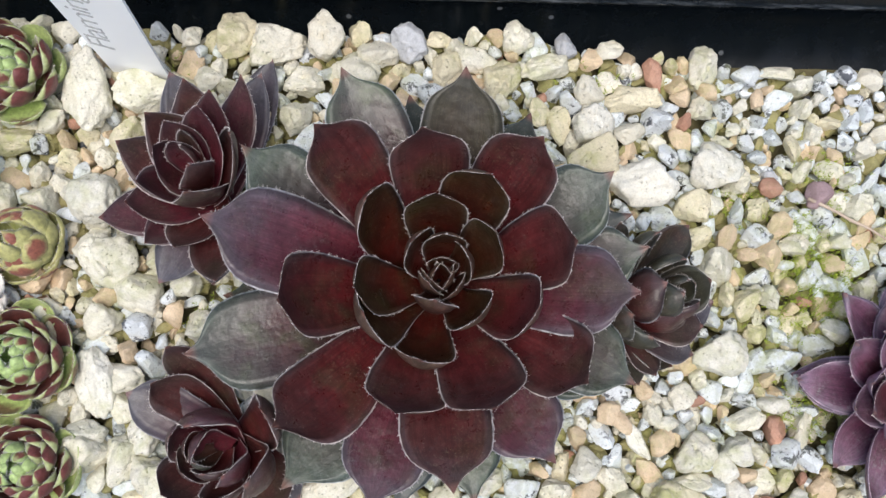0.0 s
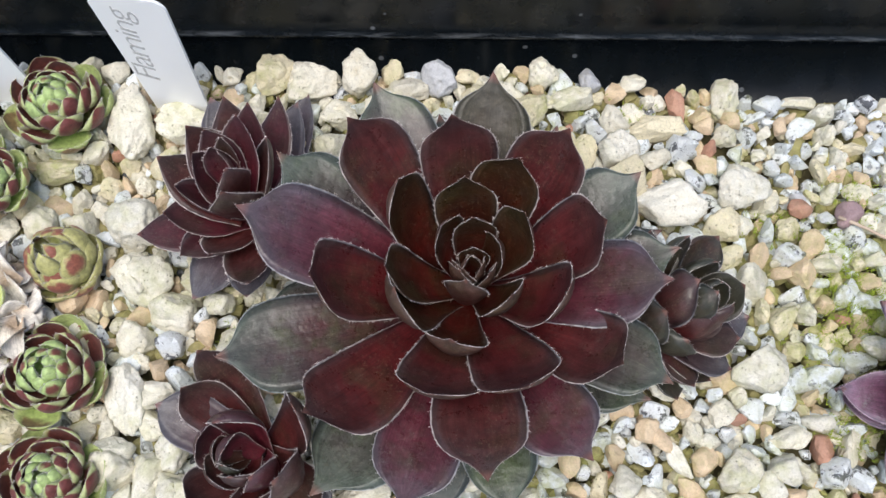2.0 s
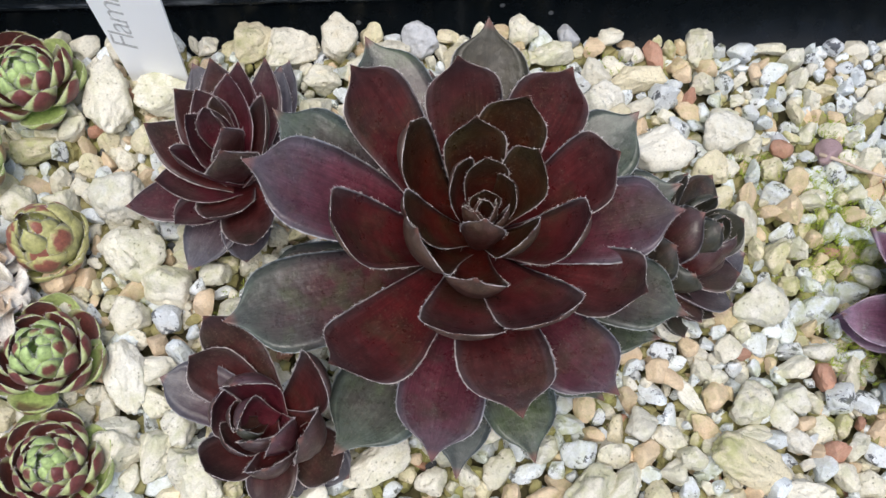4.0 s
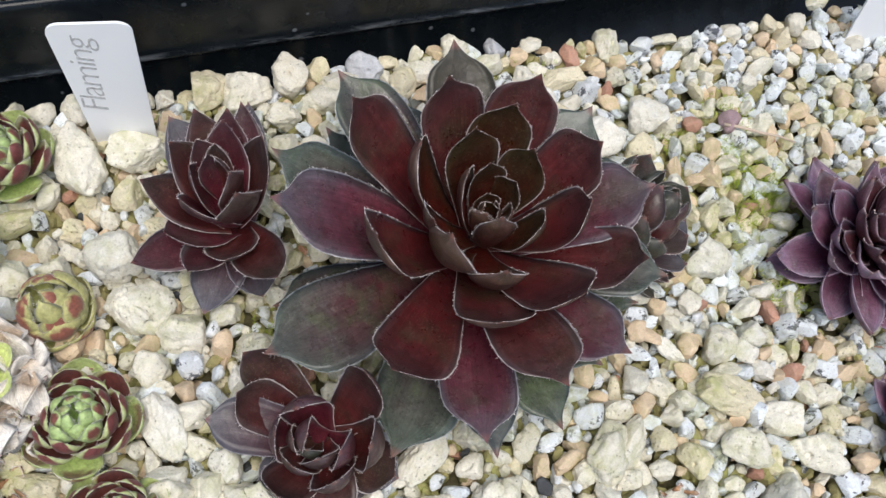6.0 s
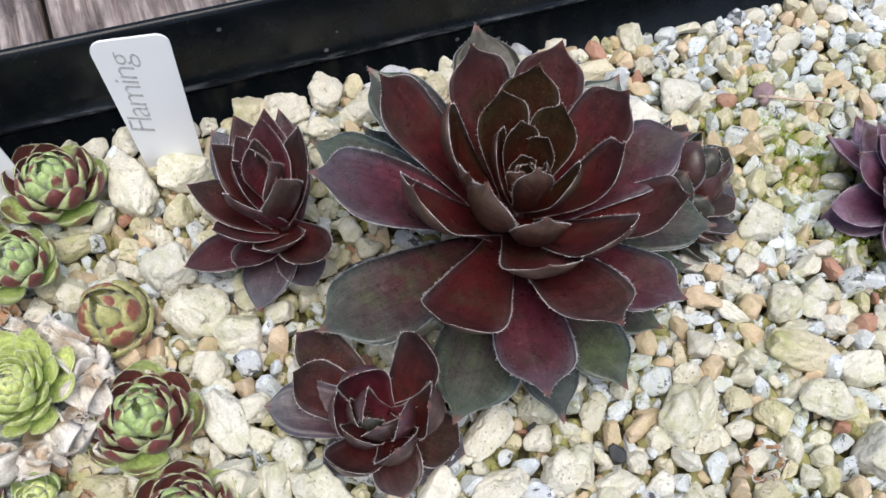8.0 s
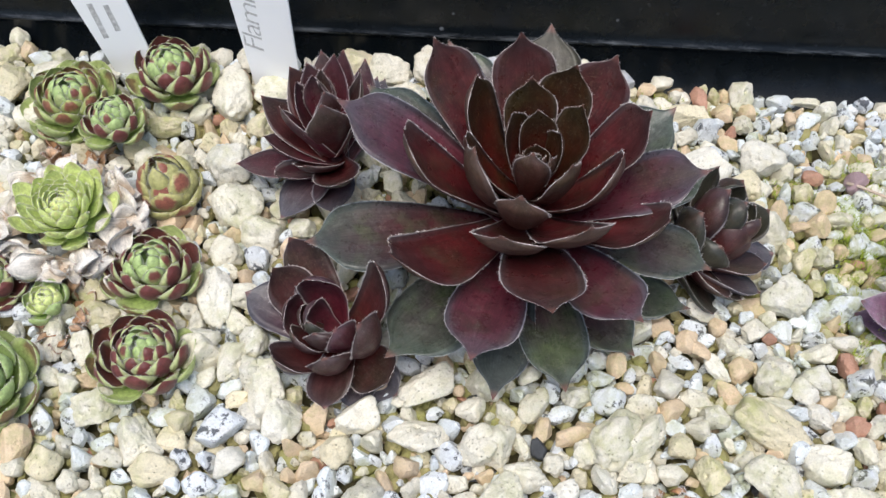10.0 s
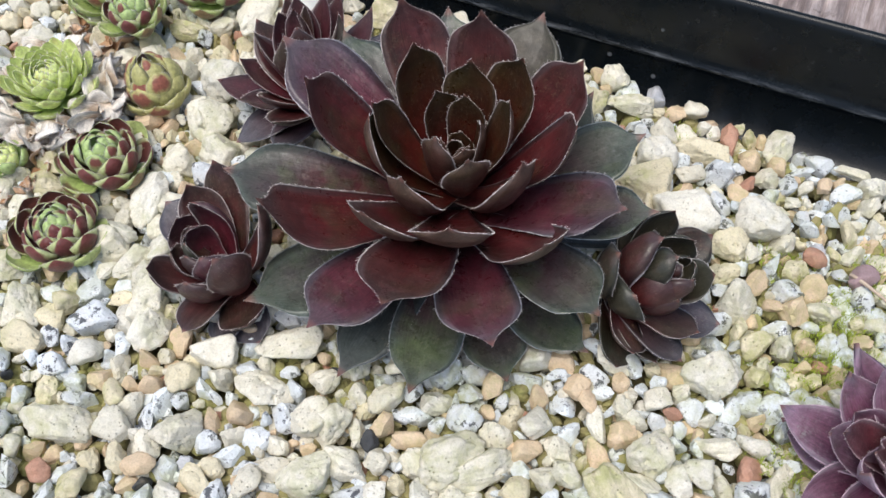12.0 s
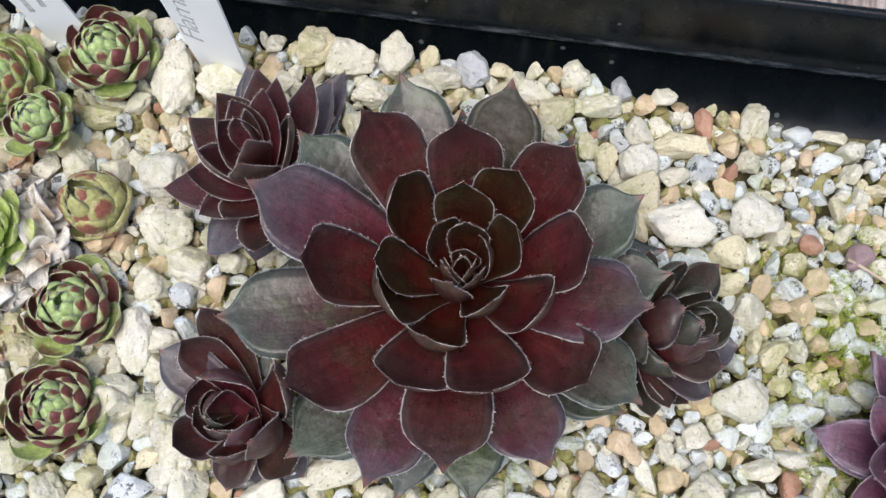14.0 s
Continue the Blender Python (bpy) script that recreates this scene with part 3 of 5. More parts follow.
def main_rosette():
    inner, mid, outer, old, low_m, crown = main_inner, main_mid, main_outer, main_old, main_low, main_crown
    # heart
    for k in range(5):
        a = radians(40 + 137.5 * k)
        r = 1.0 + 0.55 * k
        ml(9.9 + r * math.cos(a), 30.6 + r * math.sin(a), 38.5 + 0.5 * k, 4.6 + 0.4 * k, 29, inner, 0.4, sag=0.12, thick=0.0010, tip_bend=0.0)
    ml(7.0, 27.5, 42, 6, 28, inner, 0.8, sag=0.12, thick=0.0014)
    ml(13.0, 27.0, 42.5, 6.5, 28, inner, 1.0, sag=0.12, thick=0.0014)
    ml(3.2, 34.6, 49.5, 8.5, 26, inner, 1.6, sag=0.11, thick=0.0016)
    ml(9.2, 36.2, 49, 8, 26, inner, 1.4, sag=0.11)
    ml(14.8, 31.8, 46, 7.5, 27, inner, 1.4, sag=0.12)
    ml(7.8, 23.4, 48.5, 8, 26, inner, 1.8, sag=0.15)
    ml(16.6, 20.2, 48.5, 10, 25, inner, 2.2, sag=0.15, roll=8)
    ml(-8.0, 25.2, 50.5, 11, 24, inner, 2.2, sag=0.12)
    ml(19.6, 36.6, 51, 10.5, 24, inner, 2.4, sag=0.14)
    ml(7.6, 44.0, 52, 11.5, 23, inner, 2.6, sag=0.13, roll=-8)
    ml(5.0, 11.6, 47.5, 11.5, 22, inner, 2.8, sag=0.14)
    ml(-6.0, 20.2, 53.5, 12.5, 22, inner, 2.8, sag=0.12, roll=-6)
    ml(18.6, 47.8, 53.5, 13, 21, inner, 2.8, sag=0.12)
    ml(-5.8, 42.6, 54, 12.5, 21, inner, 2.8, sag=0.12, roll=14)
    ml(28.2, 22.0, 51.5, 13, 21, mid, 3.0, sag=0.12)
    # middle whorl
    ml(5.0, 56.6, 54.5, 14.5, 18, mid, sag=0.06, cup=0.26, tip_bend=0.24, shape=BLUNT)
    ml(35.6, 34.6, 52, 15, 18, mid, sag=0.06, cup=0.26, tip_bend=0.24, shape=BLUNT)
    ml(19.6, 2.4, 49, 15.5, 17, mid, sag=0.06, cup=0.26, tip_bend=0.24, shape=BLUNT)
    ml(0.4, 1.4, 45.5, 15.5, 17, mid, roll=6, sag=0.06, cup=0.26, tip_bend=0.24, shape=BLUNT)
    ml(-22.0, 22.2, 55.5, 15.5, 17, mid, sag=0.06, cup=0.26, tip_bend=0.24, shape=BLUNT)
    ml(-16.6, 58.2, 50, 15, 16, mid, sag=0.06, cup=0.26, tip_bend=0.24, shape=BLUNT)
    ml(38.2, 7.3, 46, 15.5, 15, mid, sag=0.06, cup=0.26, tip_bend=0.24, shape=BLUNT)
    ml(-24.0, -1.2, 40.5, 16.5, 14, mid, sag=0.06, cup=0.26, tip_bend=0.24, shape=BLUNT)
    ml(30.0, 57.0, 48, 15.5, 15, mid, sag=0.06, cup=0.26, tip_bend=0.24, shape=BLUNT)
    # outer whorl
    ml(14.6, 73.4, 41.5, 16, 12, crown, sag=-0.05, cup=0.2, shape=BLUNT)
    ml(-12.1, 76.8, 31, 16, 10, old, sag=-0.05, cup=0.2, shape=BLUNT)
    ml(47.2, 53.6, 33, 16, 11, old, sag=-0.05, cup=0.2, shape=BLUNT)
    ml(50.2, 26.2, 40.5, 17, 12, outer, sag=-0.05, cup=0.2, shape=BLUNT)
    ml(52.0, 8.0, 26, 15.5, 9, old, sag=-0.05, cup=0.2, shape=BLUNT)
    ml(34.0, -8.2, 28, 16, 9, outer, sag=-0.05, cup=0.2, shape=BLUNT)
    ml(12.0, -13.4, 39, 17, 11, mid, sag=-0.05, cup=0.2, shape=BLUNT)
    ml(-4.6, -18.0, 25, 16, 8, outer, sag=-0.05, cup=0.2, shape=BLUNT)
    ml(-24.0, -14.0, 17, 18.5, 6, old, sag=-0.04, cup=0.1)
    ml(-45.2, 14.6, 21.5, 19, 8, old, sag=-0.05, cup=0.2, shape=BLUNT)
    ml(-38.2, 40.2, 44.5, 18.5, 12, outer, sag=-0.05, cup=0.2, shape=BLUNT)
    ml(-33.0, 58.6, 32, 16, 10, old, sag=-0.05, cup=0.2, shape=BLUNT)
    ml(56.0, 38.2, 27, 14, 9, old, sag=-0.05, cup=0.2, shape=BLUNT)
    # lowest leaves, spread on the gravel
    ml(18.4, -17.8, 11, 15, 4, old, sag=-0.06, cup=0.08)
    ml(1.5, -19.5, 9, 13, 4, low_m, sag=-0.08, cup=0.06)
    ml(37.0, -5.0, 5.5, 14, 4, old, sag=0.0, cup=0.06)
    ml(52.0, 8.0, 8, 13, 4, old, sag=0.0, cup=0.06)
    ml(-17.0, 69.0, 20, 12, 6, low_m, sag=0.04, cup=0.08)
    ml(31.0, 70.0, 25, 14, 8, low_m, sag=0.05, cup=0.1)
    ml(3.0, 76.0, 19, 14, 6, low_m, sag=0.05, cup=0.1)
    ml(-40.0, 29.0, 10, 16, 4, old, sag=0.02, cup=0.06)
    ml(58.0, 50.0, 8, 13, 4, low_m, sag=0.0, cup=0.06)


main_rosette()


def axis_leaf(plant, a, b, h, x, y, z, width, material, start=1.0, **k):
    """A leaf that starts at the share h of the axis from a to b (millimetres) and ends at the tip x, y, z."""
    A, Bv = Vector(a), Vector(b)
    P = A.lerp(Bv, h)
    d = Vector((x, y, z)) - P
    U = (Bv - A).normalized()
    flat = d - U * d.dot(U)
    P = P + flat.normalized() * start
    leaf(plant, mm(*P), mm(x, y, z), width * 0.00114, material, up=U, **k)


def whorl(plant, a, b, h, top, radius, count, width, phase, mats, sag, shape=ROUND, cup=0.34):
    """A ring of cupped leaves round the axis a to b that bend in over the heart."""
    A, Bv = Vector(a), Vector(b)
    U = (Bv - A).normalized()
    e1 = U.orthogonal().normalized()
    e2 = U.cross(e1)
    for k in range(count):
        q = radians(phase + 360 * k / count + rng.uniform(-9, 9))
        r = radius * rng.uniform(0.88, 1.1)
        T = A.lerp(Bv, top + rng.uniform(-0.05, 0.05)) + (e1 * math.cos(q) + e2 * math.sin(q)) * r
        axis_leaf(plant, a, b, h, *T, width * rng.uniform(0.9, 1.08), mats[k % len(mats)], start=0.8, shape=shape, sag=sag, thick=0.0014, cup=cup, nu=6)


def offset_upper():
    plant = empty("houseleek", mm(-42, 51, 0))
    tagged(plant, "small purple-brown houseleek offset with pointed leaves beside larger one", "succulent", "houseleeks")
    a, b = (-42, 52, 2), (-47, 57, 30)

    def al(h, x, y, z, w, mat, **k):
        k.setdefault("shape", LANCE)
        k.setdefault("thick", 0.0017)
        k.setdefault("sag", 0.04)
        k.setdefault("cup", 0.26)
        axis_leaf(plant, a, b, h, x, y, z, w * 1.2, mat, nu=6, **k)
    p, br, g = off_purple, off_brown, off_grey
    # lowest leaves, spread outwards
    al(0.12, -69.5, 47.0, 11.0, 10.5, p, sag=0.02)
    al(0.09, -55.6, 32.5, 6.5, 10.5, g, sag=-0.08)
    al(0.15, -57.5, 40.0, 15.0, 9.0, p, sag=0.04)
    al(0.10, -42.0, 31.0, 12.0, 9.0, g, sag=0.03)
    al(0.10, -53.5, 81.0, 17.5, 11.0, g, sag=0.04)
    al(0.08, -33.0, 84.0, 10.0, 10.5, g, sag=0.04)
    al(0.05, -31.5, 91.0, 3.0, 10.0, g, sag=0.02)
    al(0.18, -39.0, 30.0, 25.0, 9.5, br)
    al(0.18, -61.0, 48.5, 21.0, 10.0, p)
    al(0.18, -49.0, 38.0, 22.0, 9.5, br)
    # middle ring
    al(0.24, -63.5, 62.5, 22.0, 11.0, br, shape=SPEAR)
    al(0.28, -55.5, 67.0, 29.0, 10.5, br, shape=SPEAR)
    al(0.24, -48.0, 76.0, 27.0, 10.5, br, shape=SPEAR)
    al(0.26, -41.0, 71.5, 32.0, 9.0, p, shape=SPEAR)
    al(0.22, -36.0, 79.0, 22.0, 8.5, p, shape=SPEAR)
    al(0.30, -35.5, 60.5, 36.0, 11.0, br, sag=0.06, shape=SPEAR)
    al(0.30, -56.0, 51.0, 30.5, 9.5, p, shape=SPEAR)
    al(0.34, -44.5, 47.5, 35.5, 9.5, br, sag=0.06, shape=SPEAR)
    # heart
    al(0.42, -52.5, 58.5, 32.0, 9.0, p, sag=0.06, shape=SPEAR)
    al(0.44, -43.0, 67.0, 34.5, 8.5, p, sag=0.06, shape=SPEAR)
    al(0.50, -50.0, 63.5, 34.0, 7.5, p, sag=0.06, shape=SPEAR)
    al(0.52, -44.5, 54.0, 33.5, 7.0, br, sag=0.06, shape=SPEAR)
    al(0.60, -48.0, 59.0, 34.0, 5.5, p, sag=0.06, thick=0.0012, shape=SPEAR)
    al(0.62, -46.0, 61.5, 34.0, 5.0, br, sag=0.06, thick=0.0012, shape=SPEAR)
    al(0.66, -46.6, 58.2, 33.0, 3.6, br, sag=0.06, thick=0.0010, shape=SPEAR)


def offset_lower():
    plant = empty("houseleek", mm(-37, -5, 0))
    tagged(plant, "small maroon houseleek offset with cupped leaves on gravel", "succulent", "houseleeks")
    a, b = (-34, -4.5, 1), (-41.5, -6.0, 22)

    def al(h, x, y, z, w, mat, **k):
        k.setdefault("shape", ROUND)
        k.setdefault("thick", 0.0022)
        k.setdefault("sag", 0.16)
        k.setdefault("cup", 0.34)
        axis_leaf(plant, a, b, h, x, y, z, w, mat, nu=6, **k)
    p, br, g = off_purple, off_brown, off_grey
    # lowest leaves on the stones
    al(0.20, -60.9, 6.3, 9.5, 11.5, g, sag=-0.03)
    al(0.08, -38.3, -23.2, 7.0, 10.5, br, sag=-0.08)
    al(0.02, -53.0, -10.0, 4.5, 9.0, g, sag=0.02)
    al(0.02, -29.5, -21.5, 4.0, 9.0, g, sag=0.02)
    al(0.02, -21.5, -17.5, 3.5, 9.5, g, sag=0.0)
    al(0.12, -23.5, -18.0, 11.0, 11.5, br, sag=0.08)
    # middle ring
    al(0.16, -50.5, 16.5, 21.0, 10.5, br, sag=0.12)
    al(0.20, -53.9, 8.4, 19.1, 11.0, br, sag=0.18, cup=0.44)
    al(0.22, -50.6, -15.8, 17.3, 11.5, br, sag=0.16)
    al(0.22, -27.6, 2.5, 32.0, 11.0, br, sag=0.14)
    al(0.26, -38.4, -16.7, 20.4, 10.5, br, sag=0.22, cup=0.5)
    al(0.26, -30.8, -13.1, 30.0, 10.5, br, sag=0.22, cup=0.5)
    # heart, bent inwards
    al(0.30, -43.8, -1.3, 29.0, 10.0, p, sag=0.16, cup=0.42)
    al(0.36, -48.0, -3.6, 23.0, 10.0, p, sag=0.19, cup=0.42)
    al(0.36, -36.4, -11.6, 24.5, 8.5, p, sag=0.19, cup=0.42)
    al(0.40, -46.3, -10.5, 19.5, 9.0, br, sag=0.18, cup=0.42)
    al(0.44, -41.8, -6.7, 25.4, 7.5, p, sag=0.19, cup=0.42)
    al(0.48, -41.2, -11.0, 21.5, 8.0, br, sag=0.18, cup=0.42)
    al(0.56, -44.6, -5.8, 22.6, 5.6, br, sag=0.22, cup=0.5, thick=0.0012)
    al(0.60, -42.6, -8.6, 22.6, 4.6, off_olive, sag=0.20, cup=0.5, thick=0.0010)
    al(0.64, -43.2, -6.6, 22.8, 3.4, off_olive, sag=0.18, cup=0.5, thick=0.0010)


def offset_right():
    plant = empty("houseleek", mm(56, 27, 0))
    tagged(plant, "small olive-brown houseleek offset tucked beside the large rosette", "succulent", "houseleeks")
    # the stem leans outwards from under the large plant
    a, b = (51, 25.5, 3), (64.5, 29.5, 20)

    def al(h, x, y, z, w, mat, **k):
        k.setdefault("shape", ROUND)
        k.setdefault("thick", 0.0024)
        k.setdefault("sag", 0.12)
        k.setdefault("cup", 0.30)
        axis_leaf(plant, a, b, h, x, y, z, w, mat, nu=6, **k)
    p, br, g = off_olive, off_brown, off_grey
    # lowest leaves, on the stones
    al(0.20, 78.3, 29.0, 4.5, 11.0, g, sag=0.02)
    al(0.20, 74.2, 22.5, 8.5, 11.0, br, sag=0.04)
    al(0.10, 72.6, 15.8, 4.5, 11.0, g, sag=0.02)
    al(0.06, 67.2, 13.0, 5.0, 10.5, p, sag=0.02)
    al(0.05, 59.0, 8.5, 4.5, 10.5, p, sag=0.02)
    al(0.20, 61.8, 10.5, 10.0, 10.0, br, sag=0.06)
    # middle ring
    al(0.36, 70.1, 46.3, 14.2, 10.5, p, sag=0.05)
    al(0.30, 60.2, 42.5, 24.6, 11.0, p, sag=0.16, cup=0.42)
    al(0.30, 52.5, 46.0, 19.0, 10.0, p, sag=0.10)
    al(0.46, 73.2, 32.2, 19.5, 10.5, p, sag=0.10, cup=0.36)
    al(0.44, 66.2, 36.1, 24.2, 10.5, p, sag=0.16, cup=0.42)
    al(0.40, 67.5, 23.6, 18.0, 9.5, br, sag=0.20, cup=0.5)
    al(0.26, 58.4, 18.6, 21.5, 11.0, p, sag=0.20, cup=0.5)
    al(0.16, 52.0, 22.9, 29.6, 10.0, p, sag=0.14, cup=0.4)
    # heart, with the upper leaves bent over it
    al(0.34, 60.0, 30.0, 30.2, 11.0, br, sag=0.20, cup=0.5)
    al(0.42, 65.7, 26.1, 22.6, 11.5, br, sag=0.27, cup=0.55)
    al(0.56, 64.3, 27.9, 28.0, 7.5, p, sag=0.18, cup=0.5)
    al(0.62, 68.9, 26.8, 23.2, 7.0, br, sag=0.18, cup=0.5)
    al(0.66, 68.2, 30.8, 22.8, 6.0, p, sag=0.16, cup=0.5)
    al(0.74, 66.6, 31.4, 23.4, 4.4, p, sag=0.12, cup=0.5, thick=0.0012)
    al(0.80, 65.6, 29.2, 22.6, 3.4, br, sag=0.12, cup=0.5, thick=0.0010)


offset_upper()
offset_lower()
offset_right()


BACKS = {green_red.name: green_red_back, green_core.name: green_core_back}


def rosette(name, label, at, radius, count, e_out, e_in, mats, shape=ROUND, width=0.5, phase=0.0, lean=(0, 0), height=0.35, shrink=0.72, sag=0.17, thick=0.0014, hairs=0.7, group="houseleeks", nu=6, cup=0.25, spread=0.08, lift=0.0, ragged=0.0):
    """A spiral rosette: count leaves from the outermost to the heart; mats gives the material for the share 0 (outer) to 1 (heart)."""
    plant = empty(name, (at[0], at[1], 0))
    tagged(plant, label, "succulent", group)
    turn = Matrix.Rotation(radians(lean[1]), 3, Vector((-math.sin(radians(lean[0])), math.cos(radians(lean[0])), 0)))
    up = turn @ Vector((0, 0, 1))
    C = Vector(at)
    for i in range(count):
        f = i / (count - 1)
        az = radians(phase + 137.508 * i + rng.uniform(-7, 7) * (1 + ragged))
        e = radians(e_out + (e_in - e_out) * f ** 0.85 + rng.uniform(-4, 4) * (1 + ragged))
        L = radius * (1 - shrink * f ** 1.1) * rng.uniform(0.94 - 0.1 * ragged, 1.05)
        r = Vector((math.cos(az), math.sin(az), 0))
        b = r * radius * spread * (1 - 0.6 * f) + Vector((0, 0, radius * height * f + lift))
        t = b + r * (L * math.cos(e)) + Vector((0, 0, L * math.sin(e)))
        w = radius * width * (1 - 0.55 * f) * rng.uniform(0.93, 1.07)
        face = mats(f)
        leaf(plant, C + turn @ b, C + turn @ t, w, face, shape, back=BACKS.get(face.name, face), sag=sag, cup=cup, thick=thick, up=up, nu=nu, hairs=hairs, hair_len=0.0005, wave=0.04 + 0.22 * ragged, roll=rng.uniform(-6, 6) * (1 + 2 * ragged))
    return plant


def violet_mats(f):
    return violet if f < 0.42 else violet_dark


rosette("houseleek", "violet houseleek rosette with sharply pointed leaves in mossy gravel", (0.1250, 0.0062, 0.006), 0.0305, 66, 0, 82, violet_mats, SPEAR, 0.48, 20, height=0.50, sag=0.08, thick=0.0017, nu=8, shrink=0.60, cup=0.34, ragged=1.25)

rosette("houseleek", "small violet-red houseleek at the edge of the gravel", (0.1165, -0.0465, 0.003), 0.0190, 40, 4, 80, violet_mats, SPEAR, 0.50, 75, height=0.45, sag=0.08, thick=0.0016, shrink=0.6, cup=0.34, ragged=1.0)


def red_mats(f):
    return green_outer if f < 0.15 else (green_red if f < 0.62 else green_core)


def domed(label, at, R, count, mats, phase=0.0, lean=(0, 0), height=0.78, skirt=0.14, width=0.66):
    """A half-closed rosette: a few spread leaves below, the rest erect and bent inwards to a dome over the heart."""
    plant = empty("houseleek", (at[0], at[1], 0))
    tagged(plant, label, "succulent", "houseleeks")
    turn = Matrix.Rotation(radians(lean[1]), 3, Vector((-math.sin(radians(lean[0])), math.cos(radians(lean[0])), 0)))
    up = turn @ Vector((0, 0, 1))
    C = Vector(at)
    for i in range(count):
        f = i / (count - 1)
        az = radians(phase + 137.508 * i + rng.uniform(-8, 8))
        r = Vector((math.cos(az), math.sin(az), 0))
        g = max(0.0, (f - skirt) / (1 - skirt))
        reach = R * (0.02 + 0.80 * (1 - g ** 0.80)) * rng.uniform(0.95, 1.06)
        top = R * (0.62 + (height - 0.62) * g ** 0.7) * rng.uniform(0.95, 1.05)
        sag = 0.22 + 0.08 * g
        if f < skirt:
            reach, top, sag = R * rng.uniform(0.82, 0.92), R * rng.uniform(0.36, 0.50), 0.18
        b = r * (R * 0.30 * (1 - f)) + Vector((0, 0, R * (0.04 + (height - 0.46) * f)))
        t = r * reach + Vector((0, 0, top))
        w = R * width * (1 - 0.66 * g) * rng.uniform(0.93, 1.08)
        face = mats(f)
        leaf(plant, C + turn @ b, C + turn @ t, w, face, OVATE, sag=sag, cup=0.42, thick=0.0020, up=up, nu=6, hairs=1.0, hair_len=0.00055, wave=0.05, roll=rng.uniform(-7, 7), back=BACKS.get(face.name, face), tip_bend=0.10)
    return plant


def ruddy_mats(f):
    return green_outer if f < 0.14 else green_red if f < 0.78 else green_core


domed("green houseleek with red-brown leaf tips beside the plant label", (-0.0945, 0.0842, 0.0010), 0.0164, 33, red_mats, 10, (150, 5), 0.92)
domed("small green houseleek with red spots, crowded by its neighbours", (-0.1060, 0.0600, 0.0068), 0.0118, 30, lambda f: green_outer if f < 0.22 else green_red if f < 0.50 else green_core, 50, (140, 6), 0.95)
domed("yellow-green houseleek with brown tips against the tray wall", (-0.1215, 0.072, 0.001), 0.0170, 40, lambda f: green_outer if f < 0.42 else green_tip if f < 0.75 else green_core, 95, (-90, 6), 0.90, 0.22)
bud = empty("houseleek", mm(-87, 41.5, 0))
tagged(bud, "pale yellow-green houseleek bud with pink leaf tips, tightly closed", "succulent", "houseleeks")
for ring in ((0.0, 0.42, 9.5, 7, 9.0, 0, 0.22), (0.05, 0.72, 7.0, 7, 8.5, 25, 0.28), (0.15, 0.95, 4.6, 6, 7.5, 50, 0.32), (0.3, 1.10, 2.6, 5, 6.0, 10, 0.32), (0.45, 1.16, 1.0, 3, 4.0, 40, 0.30)):
    whorl(bud, (-87, 41.5, 0), (-90, 43, 14), *ring[:6], (bud_leaf,), ring[6], ROUND, 0.5)
domed("green-hearted houseleek ringed with dark red leaves", (-0.0872, 0.0143, 0.0), 0.0160, 33, red_mats, 70, (120, 4), 0.80, 0.16)
domed("dark red houseleek with a small green heart, on pumice", (-0.0840, -0.0105, 0.0), 0.0157, 36, ruddy_mats, 200, (120, 4), 0.80, 0.14)
rosette("houseleek", "bright lime-green houseleek inside a ring of dried pale leaves", (-0.1115, 0.0285, 0.0068), 0.0156, 66, 30, 90, lambda f: lime, OVATE, 0.44, 15, lean=(-90, 4), height=0.34, sag=0.14)
rosette("houseleek", "tiny pale green houseleek bud among dried brown leaves", (-0.111, 0.0040, 0.002), 0.0080, 20, 40, 86, lambda f: lime if f > 0.3 else green_core, ROUND, 0.70, 120, lean=(180, 12), height=0.5, sag=0.25, cup=0.5)
domed("green and red houseleek at the edge of the group", (-0.121, -0.019, 0.0), 0.0165, 36, lambda f: green_outer if f < 0.4 else green_core, 160, (-60, 8), 0.90, 0.2)
domed("reddish green houseleek half hidden by its neighbours", (-0.128, 0.010, 0.001), 0.0115, 26, lambda f: green_red if f < 0.6 else green_core, 300, (0, 0), 0.95)


def dried_skirt(at, radius, count, material, label, e=(-10, 40), arc=(0, 360)):
    """A tangle of thin dried leaves that curl round a rosette."""
    plant = empty("dried_leaves", (at[0], at[1], 0))
    tagged(plant, label, "dried leaves")
    for i in range(count):
        a = arc[0] + (arc[1] - arc[0]) * (i + rng.uniform(-0.5, 0.5)) / count
        r0, r1 = radius * rng.uniform(0.66, 0.95), radius * rng.uniform(0.80, 1.15)
        a0, a1 = radians(a), radians(a + rng.uniform(-34, 34))
        z0, z1 = rng.uniform(-0.0005, 0.0035), rng.uniform(0.0005, 0.0055)
        b = Vector((at[0] + r0 * math.cos(a0), at[1] + r0 * math.sin(a0), at[2] + z0))
        t = Vector((at[0] + r1 * math.cos(a1), at[1] + r1 * math.sin(a1), at[2] + z1))
        leaf(plant, b, t, radius * rng.uniform(0.26, 0.56), material, ROUND, sag=rng.uniform(-0.35, 0.45), cup=rng.uniform(-1.2, 1.4),
             roll=rng.uniform(-60, 60), thick=0.0004, nu=6, hairs=0.5, hair_len=0.0009, wave=0.5)


